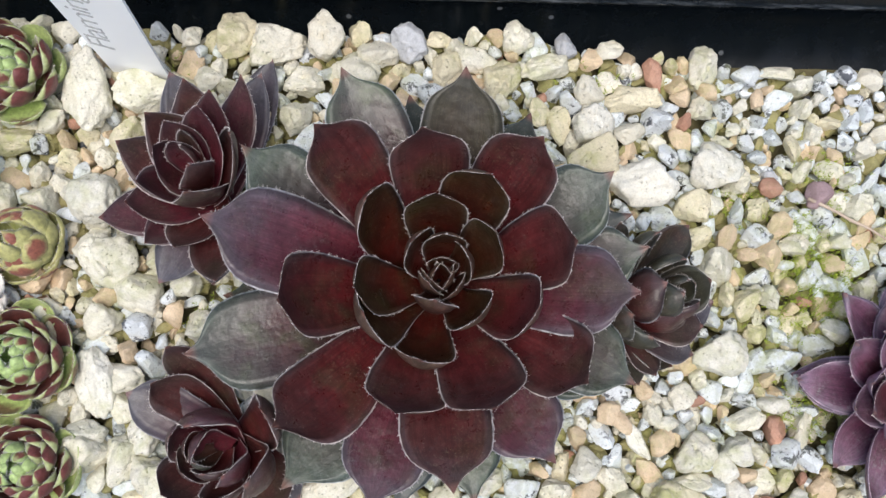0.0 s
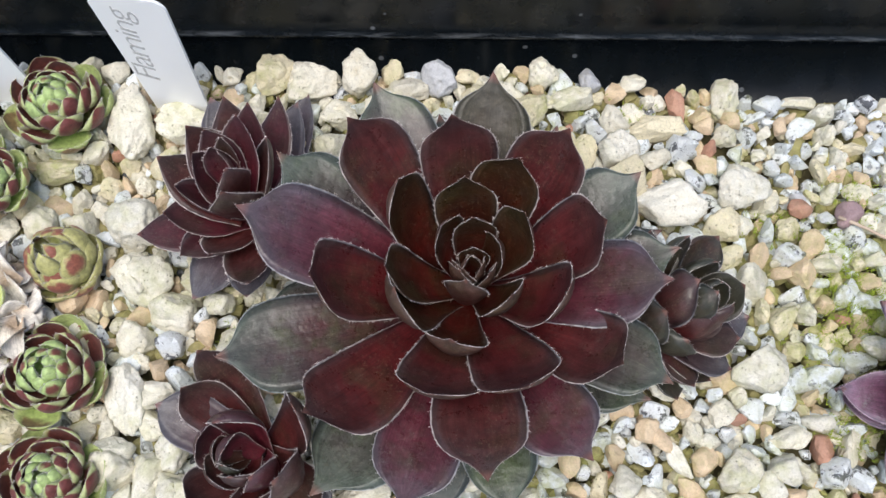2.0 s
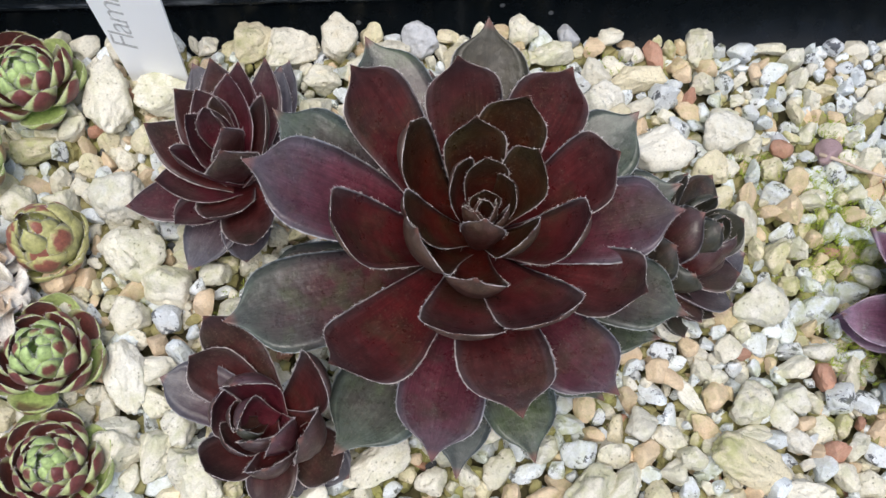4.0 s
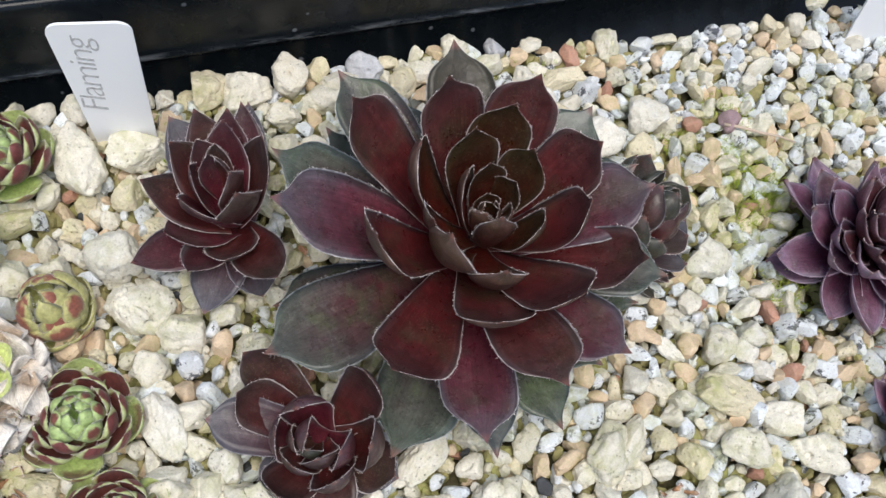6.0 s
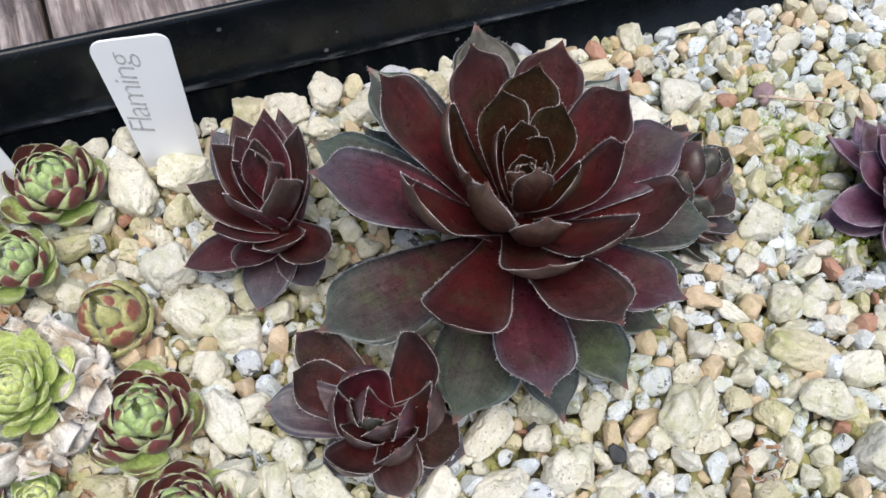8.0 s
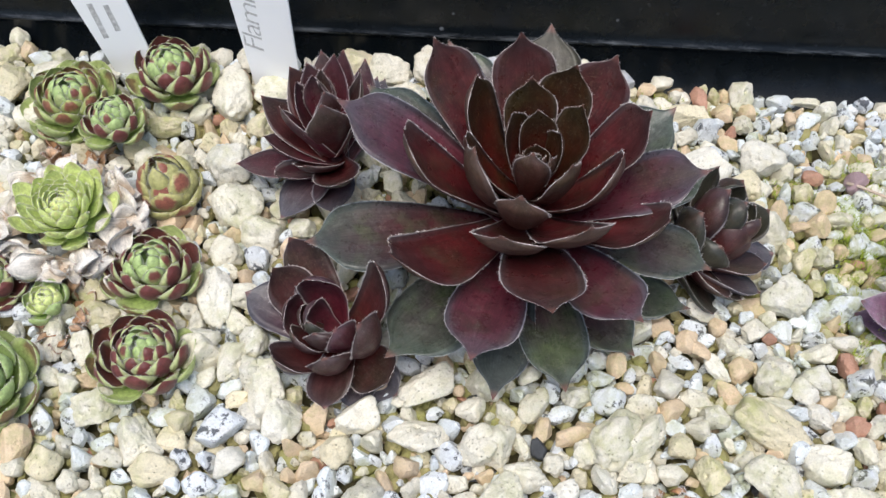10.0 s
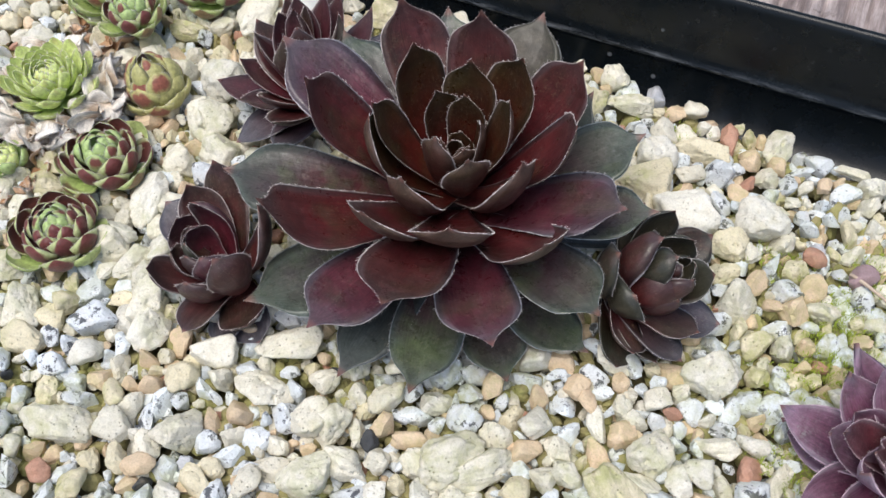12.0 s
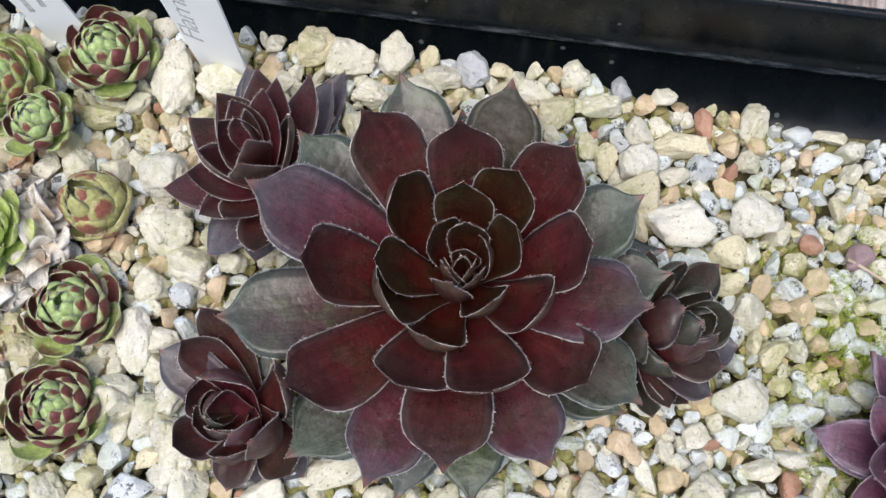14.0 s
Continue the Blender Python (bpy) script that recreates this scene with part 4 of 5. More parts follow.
dried_skirt((-0.1115, 0.0280, 0.0055), 0.0180, 70, dry_pale, "ring of dried papery whitish leaves round a green rosette")
dried_skirt((-0.110, 0.003, 0.0), 0.0095, 16, dry_leaf, "dried brown leaves round a small bud", arc=(-80, 90))
dried_skirt((-0.1005, 0.016, 0.002), 0.0080, 14, dry_pale, "pale dried leaves between two green rosettes")
dried_skirt((-0.0900, 0.034, 0.0), 0.0115, 16, dry_leaf, "brown withered leaves under a pale bud", arc=(150, 330))
dried_skirt((-0.117, 0.062, 0.0), 0.0115, 16, dry_leaf, "brown withered leaves under crowded rosettes", arc=(170, 320))


dried_skirt((0.043, -0.043, 0.0015), 0.0048, 12, dry_leaf, "crumpled brown withered tuft lying in the gravel")


def twig():
    """A thin dry stalk, kinked, tapering to one end."""
    line = [Vector(p) * 0.001 for p in ((104.5, 55.6, 3.4), (108.0, 53.6, 4.2), (111.5, 52.0, 4.0), (114.5, 49.8, 4.6), (119.0, 47.6, 5.0), (124.0, 44.5, 4.6))]
    rings = []
    for k, p in enumerate(line):
        d = (line[min(k + 1, 5)] - line[max(k - 1, 0)]).normalized()
        e1 = d.orthogonal().normalized()
        e2 = d.cross(e1)
        r = 0.00050 * (1 - 0.09 * k) * (1.25 if k == 3 else 1.0)
        rings.append([tuple(p + e1 * (r * math.cos(2 * math.pi * j / 8)) + e2 * (r * math.sin(2 * math.pi * j / 8))) for j in range(8)])
    tagged(lofted("twig", rings, twig_mat, cap_first=True, cap_last=True), "thin dry tan stalk lying across the gravel", "twig")


tw = Nodes("dry_stalk", 0.75, 0.3)
twig_mat = tw.colour(tw.mix(tw.noise(700.0, 5.0, 0.7), (0.38, 0.28, 0.20), (0.68, 0.56, 0.45)))
twig()


# ---- plant labels ----
def plant_label(foot_l, top_l, top_r, label, writing=None, bars=False, sunk=0.02, taper=0.0035):
    """A thin white plastic label from its buried foot to its rounded top; the four corners lie in one plane."""
    fl, tl, tr = mm(*foot_l), mm(*top_l), mm(*top_r)
    X = (tr - tl).normalized()
    W = (tr - tl).length
    Y = tl - fl
    Y = (Y - X * Y.dot(X))
    H = Y.length
    Y.normalize()
    N = X.cross(Y)
    m = Matrix((X, Y, N)).transposed().to_4x4()
    m.translation = tl - Y * H
    ob = empty("plant_label")
    ob.matrix_world = m
    tagged(ob, label, "plant label", "plant labels")
    r, t = 0.0032, 0.0007
    pts = [(taper * (1 + sunk / H), -sunk), (W, -sunk), (W, H - r)]
    pts += [(W - r + r * math.cos(radians(a)), H - r + r * math.sin(radians(a))) for a in range(10, 91, 10)]
    pts += [(r + r * math.cos(radians(a)), H - r + r * math.sin(radians(a))) for a in range(90, 181, 10)]
    bm = bmesh.new()
    f = bm.faces.new([bm.verts.new((x, y, 0)) for x, y in pts])
    ext = bmesh.ops.extrude_face_region(bm, geom=[f])
    bmesh.ops.translate(bm, vec=(0, 0, t), verts=[v for v in ext["geom"] if isinstance(v, bmesh.types.BMVert)])
    bmesh.ops.recalc_face_normals(bm, faces=bm.faces)
    part = bm_object("tag", bm, label_white, ob)
    if writing:
        cu = bpy.data.curves.new("writing", 'FONT')
        cu.body = writing
        cu.size = 0.0115
        cu.shear = 0.22
        cu.space_character = 0.86
        cu.offset = -0.00012
        cu.extrude = 0.00005
        tmp = new("writing", cu)
        dg = bpy.context.evaluated_depsgraph_get()
        me = bpy.data.meshes.new_from_object(tmp.evaluated_get(dg))
        bpy.data.objects.remove(tmp)
        me.materials.clear()
        me.materials.append(pencil)
        w = new("writing", me)
        w.parent = ob
        long = max(v.co.x for v in me.vertices)
        w.matrix_basis = pose(W * 0.47, H * 0.29, t + 0.00006, 0, 0, 90) @ Matrix.Diagonal((0.0285 / long, 0.74, 1, 1))
        tagged(w, "handwritten pencil word")
    if bars:
        for k, (x, y, lx) in enumerate(((0.35, 0.30, 0.012), (0.62, 0.34, 0.009))):
            bm = bmesh.new()
            bmesh.ops.create_cube(bm, size=1.0, matrix=Matrix.Translation((W * x, H * y + lx / 2, t)) @ Matrix.Diagonal((0.0016, lx, 0.0001, 1)))
            bm_object("writing", bm, pencil, ob)
    return ob


plant_label((-69.6, 87.1, 1), (-76.2, 91.5, 45.4), (-58.1, 88.4, 46.3), "white plastic plant label with a pencilled name, pushed into gravel", writing="Flaming")
plant_label((-118.0, 88.0, 1), (-125.5, 93.0, 44), (-109.5, 94.5, 47), "white plastic plant label with faint writing behind green rosettes", bars=True)
plant_label((164.0, 80.0, 0), (161.0, 86.0, 42), (178.0, 82.0, 43), "blank white plastic plant label near the tray corner")


# ---- stones and gravel ----
def ico(sub):
    bm = bmesh.new()
    bmesh.ops.create_icosphere(bm, subdivisions=sub, radius=1.0)
    bm.verts.ensure_lookup_table()
    v = np.array([p.co[:] for p in bm.verts])
    f = np.array([[q.index for q in p.verts] for p in bm.faces])
    bm.free()
    return v / np.linalg.norm(v, axis=1)[:, None], f


ICO = {k: ico(k) for k in (2, 3, 4, 5)}


def rock(sub, seed, facets=11, soft=0.0, rough=0.06, pits=0.0, near=0.58, far=0.90):
    """A stone of about unit radius: a ball cut by facets planes, its edges softened, with noise and a few pits."""
    r = np.random.default_rng(seed)
    v, f = ICO[sub]
    n = r.normal(size=(facets, 3))
    n /= np.linalg.norm(n, axis=1)[:, None]
    d = r.uniform(near, far, facets)
    dots = v @ n.T
    reach = np.where(dots > 0.05, d / np.maximum(dots, 0.05), 9.0)
    rad = np.minimum(1.0, reach.min(axis=1))
    if soft:
        k = 12.0 / (soft + 0.2)
        cap = np.exp(-k * np.minimum(reach, 1.6)).sum(axis=1) + math.exp(-k)
        rad = -np.log(cap) / k + 0.05
    off = Vector(r.uniform(-40, 40, 3))
    wob = np.array([noise.fractal(Vector(p) * 1.9 + off, 0.8, 2.1, 4) for p in v])
    rad = rad * (1 + rough * wob)
    if sub > 3:
        fine = np.array([noise.noise(Vector(p) * 9.0 + off) for p in v])
        rad = rad * (1 + 0.035 * fine)
    if pits:
        for _ in range(int(16 + 16 * r.random())):
            c = r.normal(size=3)
            c /= np.linalg.norm(c)
            w = r.uniform(0.07, 0.11) if r.random() < 0.7 else r.uniform(0.13, 0.26)
            ang = np.arccos(np.clip(v @ c, -1, 1))
            rad = rad - pits * w * np.exp(-(ang / w) ** 2 * 1.8)
    return v * rad[:, None], f


LABELS = {"pumice": "rough cream pumice stone lying on the gravel", "white": "chalky white stone lying on the gravel", "yellow": "yellowish pumice stone with small pits",
          "granite": "white and black speckled granite chip", "tan": "orange-tan stone lying on the gravel", "black": "black stone chip in the gravel", "red": "reddish stone chip in the gravel",
          "grey": "smooth grey stone by the tray wall", "purple": "dull purple-red stone in the gravel"}
placed = []
made = [0]


def big_stone(x, y, a, b, turn, kind, z=None):
    """A single stone at x, y, of half axes a and b, in millimetres."""
    made[0] += 1
    seed = 1000 + made[0]
    soft = 0.26 if kind in ("pumice", "yellow", "white", "grey") else 0.08
    v, f = rock(5 if max(a, b) > 4.5 else 4, seed, 15, soft, 0.10 if soft > 0.1 else 0.06, 0.7 if kind in ("pumice", "yellow") else 0.45, 0.46, 0.80)
    ext = (v.max(axis=0) - v.min(axis=0)) / 2
    v = (v - (v.max(axis=0) + v.min(axis=0)) / 2) / ext
    h = min(a, b) * 0.95 + 0.3
    v = v * np.array((a, b, h)) * 0.001
    ob = mesh_object("stone", v, f, STONE[kind], None, True)
    zc = (h * 0.42 - 0.6) if z is None else z
    ob.matrix_world = pose(x * 0.001, y * 0.001, zc * 0.001, 0, 0, turn)
    tagged(ob, LABELS[kind], "stone", "larger stones on the gravel")
    placed.append((x, y, (a + b) / 2 * 0.92))


big_stone(-63.0, -27.0, 6.3, 4.5, 18, "granite")
big_stone(31.0, -16.0, 4.5, 4.0, 27, "granite")
big_stone(-66.0, -41.0, 4.1, 2.9, 14, "granite")
big_stone(91.0, 89.0, 4.0, 2.8, 0, "granite")
big_stone(118.0, 90.0, 3.0, 2.9, 0, "granite")
big_stone(13.0, -29.0, 2.2, 2.6, 18, "black")
big_stone(-18.0, 97.0, 5.0, 6.4, 0, "pumice")
big_stone(-33.0, -54.0, 4.5, 2.7, 27, "tan")
big_stone(46.0, -17.0, 4.2, 2.7, 45, "tan")
big_stone(65.0, -5.0, 3.6, 3.0, 34, "tan")
big_stone(21.0, -25.0, 4.5, 2.2, 27, "tan")
big_stone(52.0, 2.0, 3.0, 3.0, 0, "tan")
big_stone(55.0, -0.0, 2.2, 3.9, 27, "tan")
big_stone(74.0, 83.0, 3.0, 2.8, 0, "tan")
big_stone(94.0, 83.0, 2.0, 2.8, 0, "tan")
big_stone(-77.0, 81.0, 6.1, 11.1, 9, "pumice")
big_stone(32.0, -26.0, 5.7, 8.6, -45, "pumice")
big_stone(-55.0, -53.0, 9.1, 5.0, 6, "pumice")
big_stone(-62.0, 81.0, 8.1, 5.5, -7, "pumice")
big_stone(-68.0, 38.0, 6.7, 6.3, 27, "pumice")
big_stone(86.0, -42.0, 7.3, 5.7, -16, "pumice")
big_stone(38.0, -26.0, 9.4, 4.3, 32, "pumice")
big_stone(-15.0, -15.0, 8.6, 4.7, 36, "pumice")
big_stone(68.0, -35.0, 7.6, 5.3, -23, "pumice")
big_stone(-31.0, 94.0, 7.1, 5.5, -8, "pumice")
big_stone(-72.0, 39.0, 6.3, 6.1, -18, "pumice")
big_stone(3.0, -42.0, 6.7, 5.6, 27, "pumice")
big_stone(-54.0, -17.0, 5.1, 7.2, 11, "pumice")
big_stone(-11.0, 89.0, 7.3, 4.9, -16, "pumice")
big_stone(-62.0, 31.0, 6.7, 5.2, -27, "pumice")
big_stone(-29.0, -43.0, 6.0, 5.7, 0, "pumice")
big_stone(82.0, -31.0, 6.3, 5.2, -18, "pumice")
big_stone(-72.0, -7.0, 6.3, 5.2, 18, "pumice")
big_stone(-16.0, -27.0, 7.3, 4.4, -16, "pumice")
big_stone(-82.0, -31.0, 5.4, 5.7, 22, "pumice")
big_stone(-133.0, 86.0, 6.0, 5.0, 0, "pumice")
big_stone(-94.0, -23.0, 6.0, 4.7, 0, "pumice")
big_stone(72.0, -8.0, 5.4, 5.2, 22, "pumice")
big_stone(3.0, -29.0, 5.4, 5.2, 22, "pumice")
big_stone(-31.0, -23.0, 5.8, 4.7, 31, "pumice")
big_stone(-134.0, 68.0, 5.1, 5.3, 11, "pumice")
big_stone(81.0, 38.0, 5.4, 4.9, 22, "pumice")
big_stone(-2.0, -29.0, 5.1, 5.2, -11, "pumice")
big_stone(-64.0, -9.0, 4.1, 6.3, -14, "pumice")
big_stone(-56.0, -13.0, 5.1, 5.0, -11, "pumice")
big_stone(-65.0, 10.0, 6.3, 4.0, -18, "pumice")
big_stone(38.0, 90.0, 7.1, 3.6, 8, "pumice")
big_stone(80.0, 91.0, 4.1, 6.1, -14, "pumice")
big_stone(10.0, -36.0, 6.3, 3.9, -18, "pumice")
big_stone(-97.0, 53.0, 5.1, 4.8, -11, "pumice")
big_stone(20.0, 92.0, 6.1, 4.0, -9, "pumice")
big_stone(-5.0, 93.0, 6.0, 3.8, 0, "pumice")
big_stone(-109.0, -3.0, 3.0, 7.5, 0, "pumice")
big_stone(-23.0, 85.0, 5.1, 4.1, -11, "pumice")
big_stone(31.0, 98.0, 4.5, 4.6, 27, "pumice")
big_stone(-75.0, 97.0, 4.1, 4.6, -14, "pumice")
big_stone(71.0, -15.0, 6.0, 2.9, 0, "pumice")
big_stone(12.0, -18.0, 4.5, 3.4, 27, "pumice")
big_stone(86.0, 0.0, 5.4, 2.9, 22, "pumice")
big_stone(-105.0, 52.0, 3.2, 4.8, -18, "pumice")
big_stone(-84.0, 97.0, 4.1, 3.6, -14, "pumice")
big_stone(-101.0, -7.0, 3.0, 4.7, 0, "pumice")
big_stone(-148.0, 102.0, 3.2, 4.1, 18, "pumice")
big_stone(-8.0, -48.0, 3.2, 4.0, 18, "pumice")
big_stone(-88.0, -35.0, 4.0, 3.0, 0, "pumice")
big_stone(60.0, 73.0, 4.1, 2.9, 14, "pumice")
big_stone(55.0, 95.0, 4.1, 2.7, 14, "pumice")
big_stone(70.0, 6.0, 3.6, 3.0, 34, "pumice")
big_stone(100.0, 90.0, 5.0, 2.1, 0, "pumice")
big_stone(52.0, -22.0, 3.2, 3.1, 18, "pumice")
big_stone(11.0, -9.0, 3.2, 3.0, 18, "pumice")
big_stone(-53.0, -64.0, 3.2, 2.9, 18, "red")
big_stone(96.0, 59.0, 3.2, 2.8, 18, "red")
big_stone(3.0, 96.0, 4.5, 5.6, 27, "grey")
big_stone(44.0, 96.0, 3.0, 3.8, 0, "grey")
big_stone(108.0, 57.0, 4.1, 3.7, 14, "purple")
big_stone(62.0, 59.0, 9.1, 6.4, 6, "white")
big_stone(-73.0, 53.0, 7.3, 6.9, -16, "white")
big_stone(73.0, -50.0, 6.3, 7.8, -18, "white")
big_stone(81.0, 64.0, 7.1, 6.3, 8, "white")
big_stone(-70.0, 9.0, 5.1, 8.7, 11, "white")
big_stone(80.0, 16.0, 7.1, 5.7, 8, "white")
big_stone(50.0, 74.0, 5.8, 5.4, 31, "white")
big_stone(-49.0, -24.0, 5.1, 5.8, 11, "white")
big_stone(-72.0, -3.0, 5.1, 3.8, 11, "white")
big_stone(46.0, -10.0, 4.1, 4.3, 14, "white")
big_stone(-59.0, -4.0, 4.1, 4.1, -14, "white")
big_stone(-60.0, -35.0, 4.1, 3.9, 14, "white")
big_stone(83.0, -7.0, 4.0, 3.9, 0, "white")
big_stone(80.0, -11.0, 3.2, 4.0, 18, "white")
big_stone(59.0, -5.0, 2.2, 4.9, 27, "white")
big_stone(19.0, -39.0, 3.2, 3.0, -18, "white")
big_stone(93.0, 4.0, 4.1, 2.2, -14, "white")
big_stone(-102.0, -17.0, 3.0, 2.9, 0, "white")
big_stone(113.0, 45.0, 3.0, 2.1, 0, "white")
big_stone(70.0, -21.0, 9.8, 5.8, -24, "yellow")
big_stone(50.0, 64.0, 7.6, 5.7, 23, "yellow")
big_stone(-144.0, 82.0, 5.0, 7.9, 0, "yellow")
big_stone(-40.0, 97.0, 5.1, 6.6, -11, "yellow")
big_stone(61.0, 82.0, 8.0, 3.8, 0, "yellow")
big_stone(27.0, 87.0, 5.0, 5.8, 0, "yellow")
big_stone(-100.0, 3.0, 6.3, 4.1, -18, "yellow")
big_stone(75.0, 53.0, 5.4, 4.6, 22, "yellow")
big_stone(-77.0, -38.0, 6.0, 3.9, 0, "yellow")
big_stone(-95.0, 68.0, 6.0, 3.7, 0, "yellow")
big_stone(-67.0, 70.0, 4.1, 5.0, -14, "yellow")
big_stone(-103.0, 10.0, 5.1, 4.0, 11, "yellow")
big_stone(13.0, 89.0, 4.0, 4.8, 0, "yellow")
big_stone(88.0, 29.0, 4.5, 3.8, 27, "yellow")


# loose medium stones between them, fewer where the grit is fine
CENTRES = ((117, -47, 15), (9.5, 30, 16), (-44, 52, 9), (-39, -6, 9), (61, 27, 9), (65, 19, 9), (124, 8, 29), (-94, 84, 11), (-105.5, 59.5, 8), (-121, 72, 11), (-86, 41, 9), (-86, 14, 11), (-84, -11, 11), (-111, 27, 16), (-112, 3, 8), (-121, -19, 13), (-128, 10, 9))


def free(x, y, r, gap):
    for px, py, pr in placed:
        if (px - x) ** 2 + (py - y) ** 2 < ((pr + r) * gap) ** 2:
            return False
    return all((cx - x) ** 2 + (cy - y) ** 2 > (cr + r * 0.4) ** 2 for cx, cy, cr in CENTRES)


def coarse(x, y):
    """How coarse the gravel is at a place: creamy pumice on one side, fine mixed grit on the other."""
    c = 0.75 - 0.28 * min(1, max(0, (x + 5) / 35)) - 0.34 * min(1, max(0, (x - 10) / 45)) * min(1, max(0, (y + 8) / 30))
    return c + 0.25 * noise.noise(Vector((x * 0.03, y * 0.03, 2.0)))


grng = random.Random(11)
extra = 0
for _ in range(5200):
    x, y = grng.uniform(-165, 185), grng.uniform(-95, 97)
    if grng.random() > coarse(x, y) or extra >= 230:
        continue
    a = grng.uniform(2.9, 5.2)
    b = a * grng.uniform(0.62, 0.98)
    if free(x, y, (a + b) / 2, 1.02):
        big_stone(x, y, a, b, grng.uniform(0, 180), grng.choices(("pumice", "yellow", "white", "granite", "tan"), (9, 3, 4, 1, 1))[0])
        extra += 1

# fine grit, past counting
KINDS = ("quartz", "pumice", "yellow", "tan", "granite", "white", "red", "black", "grey", "olive")
def chips(sub):
    return [rock(sub, 50 + i, 9, 0.0, 0.05, 0.0, 0.40, 0.68) for i in range(16)] + [rock(sub, 90 + i, 11, 0.1, 0.15, 0.0, 0.46, 0.76) for i in range(16)]


VARIANTS, SMOOTHER = chips(2), chips(3)


def brink(x):
    """How far back the gravel reaches at x, in millimetres: it stops short of the wall towards one corner."""
    return 98.5 - 8.0 * min(1, max(0, (x - 35) / 55))


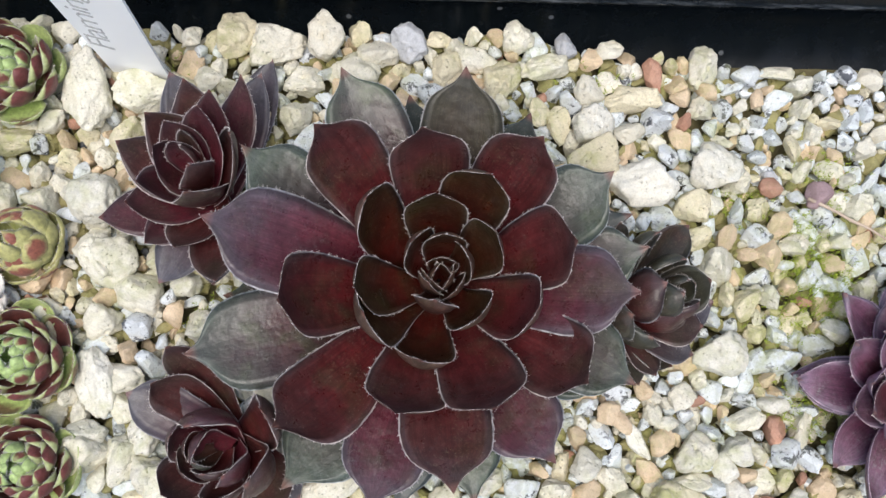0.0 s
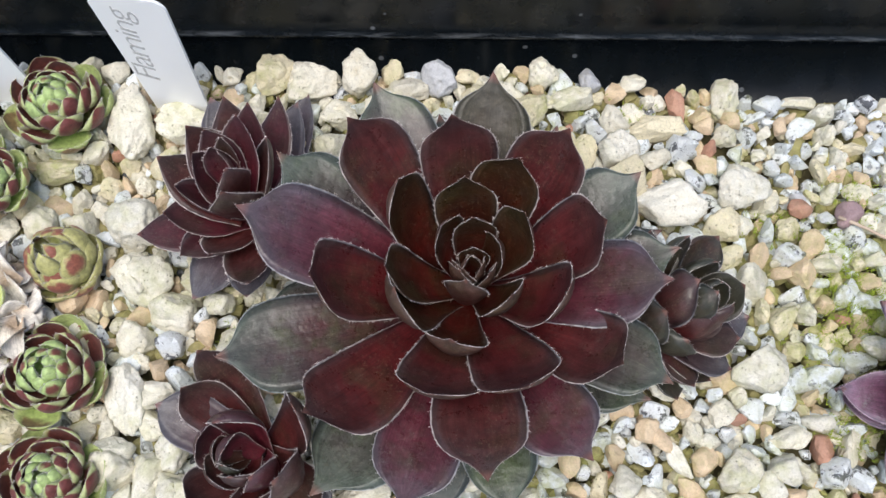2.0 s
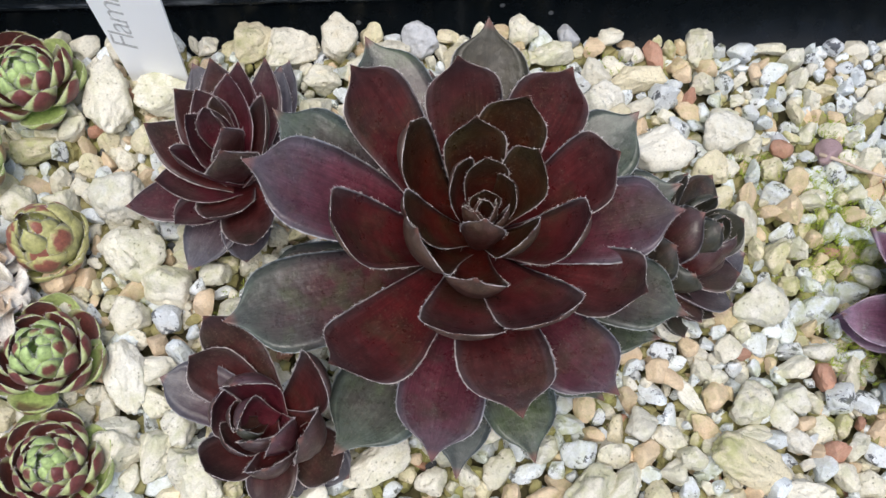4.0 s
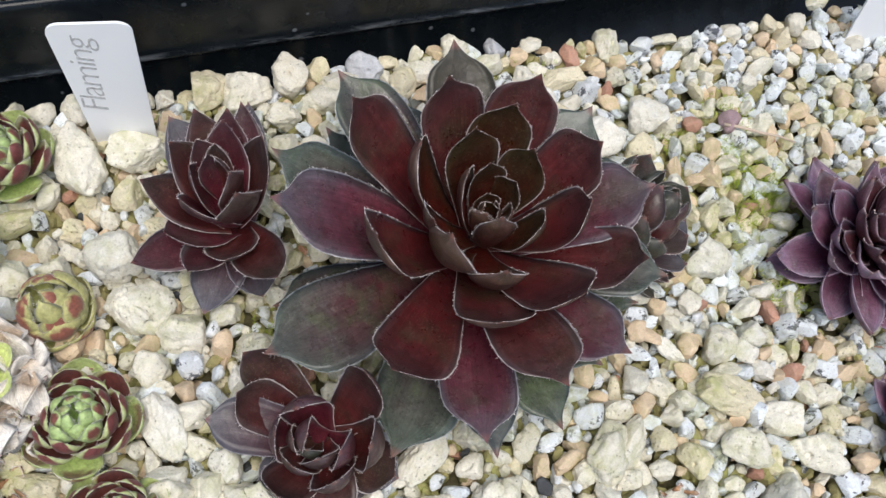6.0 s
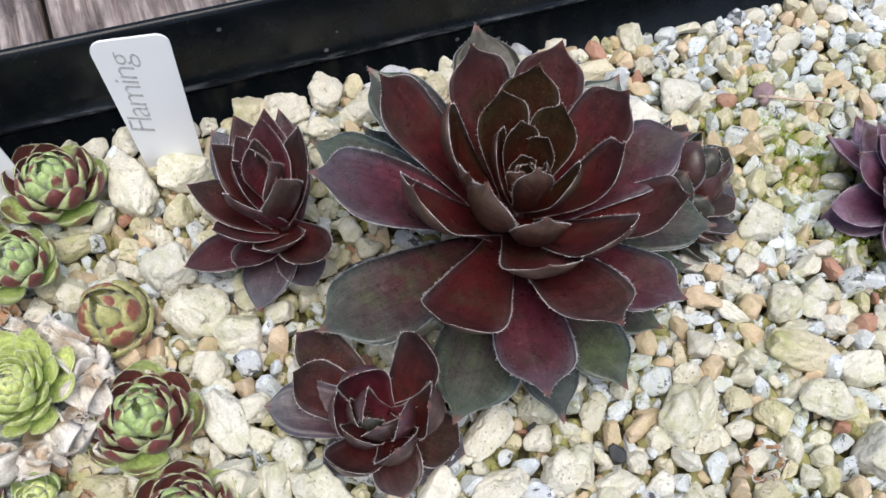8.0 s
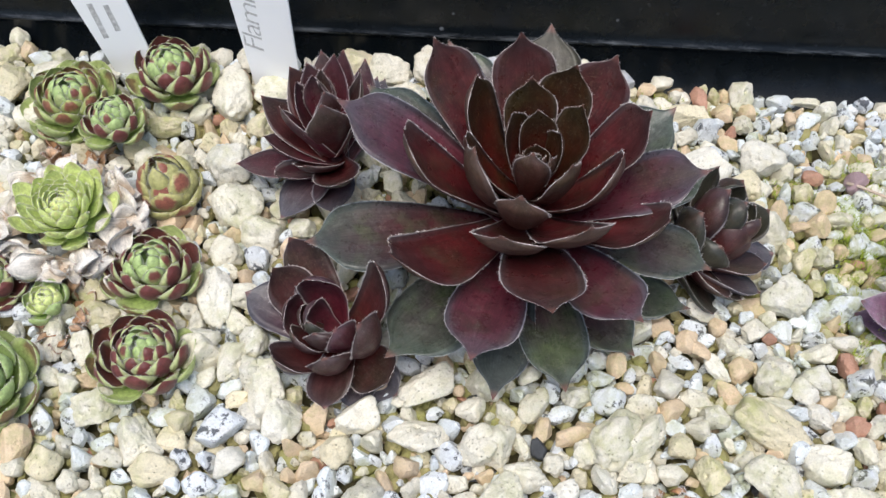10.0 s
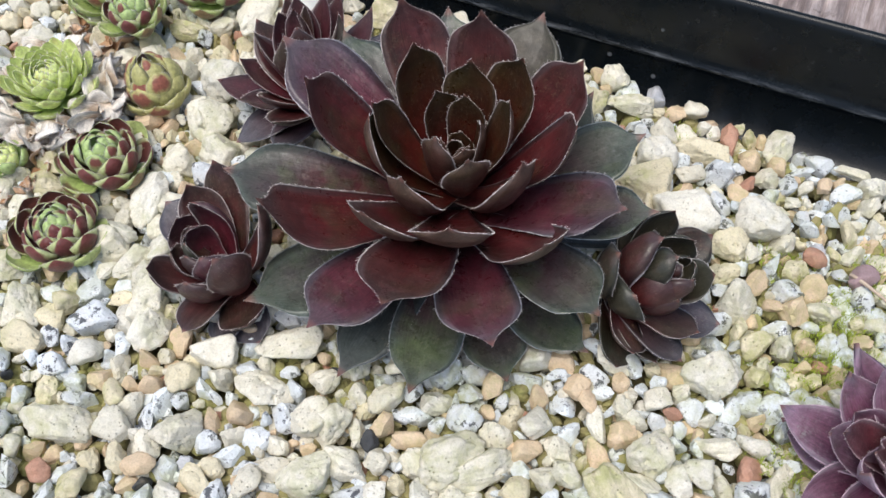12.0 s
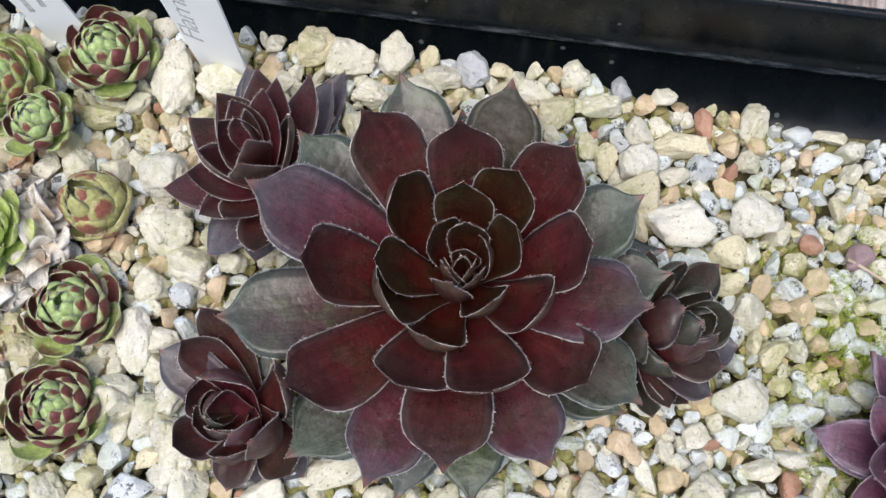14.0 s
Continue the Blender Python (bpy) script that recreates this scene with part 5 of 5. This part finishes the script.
def grit():
    r = random.Random(5)
    cell = 3.0
    grid = {}

    def fits(x, y, rad, gap):
        gx, gy = int(x // cell), int(y // cell)
        for i in range(gx - 2, gx + 3):
            for j in range(gy - 2, gy + 3):
                for px, py, pr in grid.get((i, j), ()):
                    if (px - x) ** 2 + (py - y) ** 2 < ((pr + rad) * gap) ** 2:
                        return False
        return True

    for px, py, pr in placed:
        for i in range(int((px - pr) // cell), int((px + pr) // cell) + 1):
            for j in range(int((py - pr) // cell), int((py + pr) // cell) + 1):
                grid.setdefault((i, j), []).append((px, py, pr * 0.86))
    grains = []
    for rad0, rad1, tries, gap, z0, z1 in ((2.5, 3.4, 17000, 0.89, -1.8, 0.4), (1.8, 2.6, 37000, 0.86, -2.2, 0.3), (1.2, 1.7, 25000, 0.83, -2.3, 0.0)):
        for _ in range(tries):
            x, y = r.uniform(-222, 247), r.uniform(-122, 98.5)
            if y > brink(x):
                continue
            rad = r.uniform(rad0, rad1)
            if rad0 > 2 and r.random() > coarse(x, y) + 0.25:
                continue
            if fits(x, y, rad, gap) and (x - 124) ** 2 + (y - 7) ** 2 > 21 ** 2:
                grid.setdefault((int(x // cell), int(y // cell)), []).append((x, y, rad))
                grains.append((x, y, r.uniform(z0, z1), rad))
    # a lower layer that fills the gaps, mostly coloured dark to deepen them
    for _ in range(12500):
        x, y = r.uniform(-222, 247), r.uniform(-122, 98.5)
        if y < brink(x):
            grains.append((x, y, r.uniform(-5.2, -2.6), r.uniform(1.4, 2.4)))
    V, F, M = [], [], []
    base = 0
    near = set(sorted(range(len(grains)), key=lambda i: -grains[i][3] if abs(grains[i][0]) < 125 and -60 < grains[i][1] and grains[i][2] > -2.2 else 0)[:1500])
    for number, (x, y, z, rad) in enumerate(grains):
        c = coarse(x, y)
        k = r.choices(range(9), (5.6 * (1.3 - c), 1.6 + 2.6 * c, 1.8, 3.2, 3.2, 1.4, 0.40, 0.40, 0.2))[0]
        if rad > 1.9 and k > 6 or rad > 1.9 and k == 6 and r.random() < 0.5:
            k = 4
        # over half of the low grains go dark olive: gap shade put into colour
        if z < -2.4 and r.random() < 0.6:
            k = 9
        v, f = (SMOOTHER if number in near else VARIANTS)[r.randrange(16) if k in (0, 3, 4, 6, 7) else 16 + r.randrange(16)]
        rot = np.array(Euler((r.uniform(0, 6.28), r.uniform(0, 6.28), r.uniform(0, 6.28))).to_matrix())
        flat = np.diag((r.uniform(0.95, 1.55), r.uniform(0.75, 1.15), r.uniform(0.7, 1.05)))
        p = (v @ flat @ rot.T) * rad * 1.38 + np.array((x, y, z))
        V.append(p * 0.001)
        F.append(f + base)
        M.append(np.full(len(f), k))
        base += len(v)
    V, F, M = np.vstack(V), np.vstack(F), np.concatenate(M)
    me = bpy.data.meshes.new("gravel")
    me.vertices.add(len(V))
    me.vertices.foreach_set("co", V.astype(np.float32).ravel())
    me.loops.add(len(F) * 3)
    me.loops.foreach_set("vertex_index", F.astype(np.int32).ravel())
    me.polygons.add(len(F))
    me.polygons.foreach_set("loop_start", np.arange(0, len(F) * 3, 3, dtype=np.int32))
    me.polygons.foreach_set("loop_total", np.full(len(F), 3, dtype=np.int32))
    for k in KINDS:
        me.materials.append(STONE[k])
    me.polygons.foreach_set("material_index", M.astype(np.int32))
    me.polygons.foreach_set("use_smooth", np.zeros(len(F), dtype=bool))
    me.update(calc_edges=True)
    ob = new("gravel", me)
    tagged(ob, "mixed fine gravel of cream pumice, white quartz and tan grit", "gravel", kind="stuff")


grit()


def moss_patch():
    """Low tufts of yellow-green moss between the grains."""
    r = random.Random(21)
    V, F = [], []
    for cx, cy, n, spread in ((107, 36, 240, 8), (110, 29, 150, 6), (99, 25, 90, 8), (103, 47, 110, 7), (88, 55, 100, 6), (112, 62, 120, 8), (100, 2, 120, 8), (-44, 24, 90, 5), (52, 84, 70, 6), (-55, 84, 60, 8)):
        for _ in range(n):
            x, y = r.gauss(cx, spread * 0.6), r.gauss(cy, spread * 0.6)
            for _ in range(5):
                a, l = r.uniform(0, 6.28), r.uniform(0.5, 1.3)
                bx, by = x + r.uniform(-0.5, 0.5), y + r.uniform(-0.5, 0.5)
                i = len(V)
                w = 0.13
                dx, dy = math.cos(a), math.sin(a)
                z = -0.4 + r.uniform(0, 1.2)
                V += [(bx - dy * w, by + dx * w, z), (bx + dy * w, by - dx * w, z), (bx + dx * w, by + dy * w, z + 0.15), (bx + dx * l * 0.7, by + dy * l * 0.7, z + l)]
                F += [(i, i + 1, i + 3), (i + 1, i + 2, i + 3), (i + 2, i, i + 3)]
    ob = mesh_object("moss", np.array(V) * 0.001, F, moss_mat, None, False)
    tagged(ob, "thin yellow-green moss between the gravel grains", "moss", kind="stuff")


moss_patch()
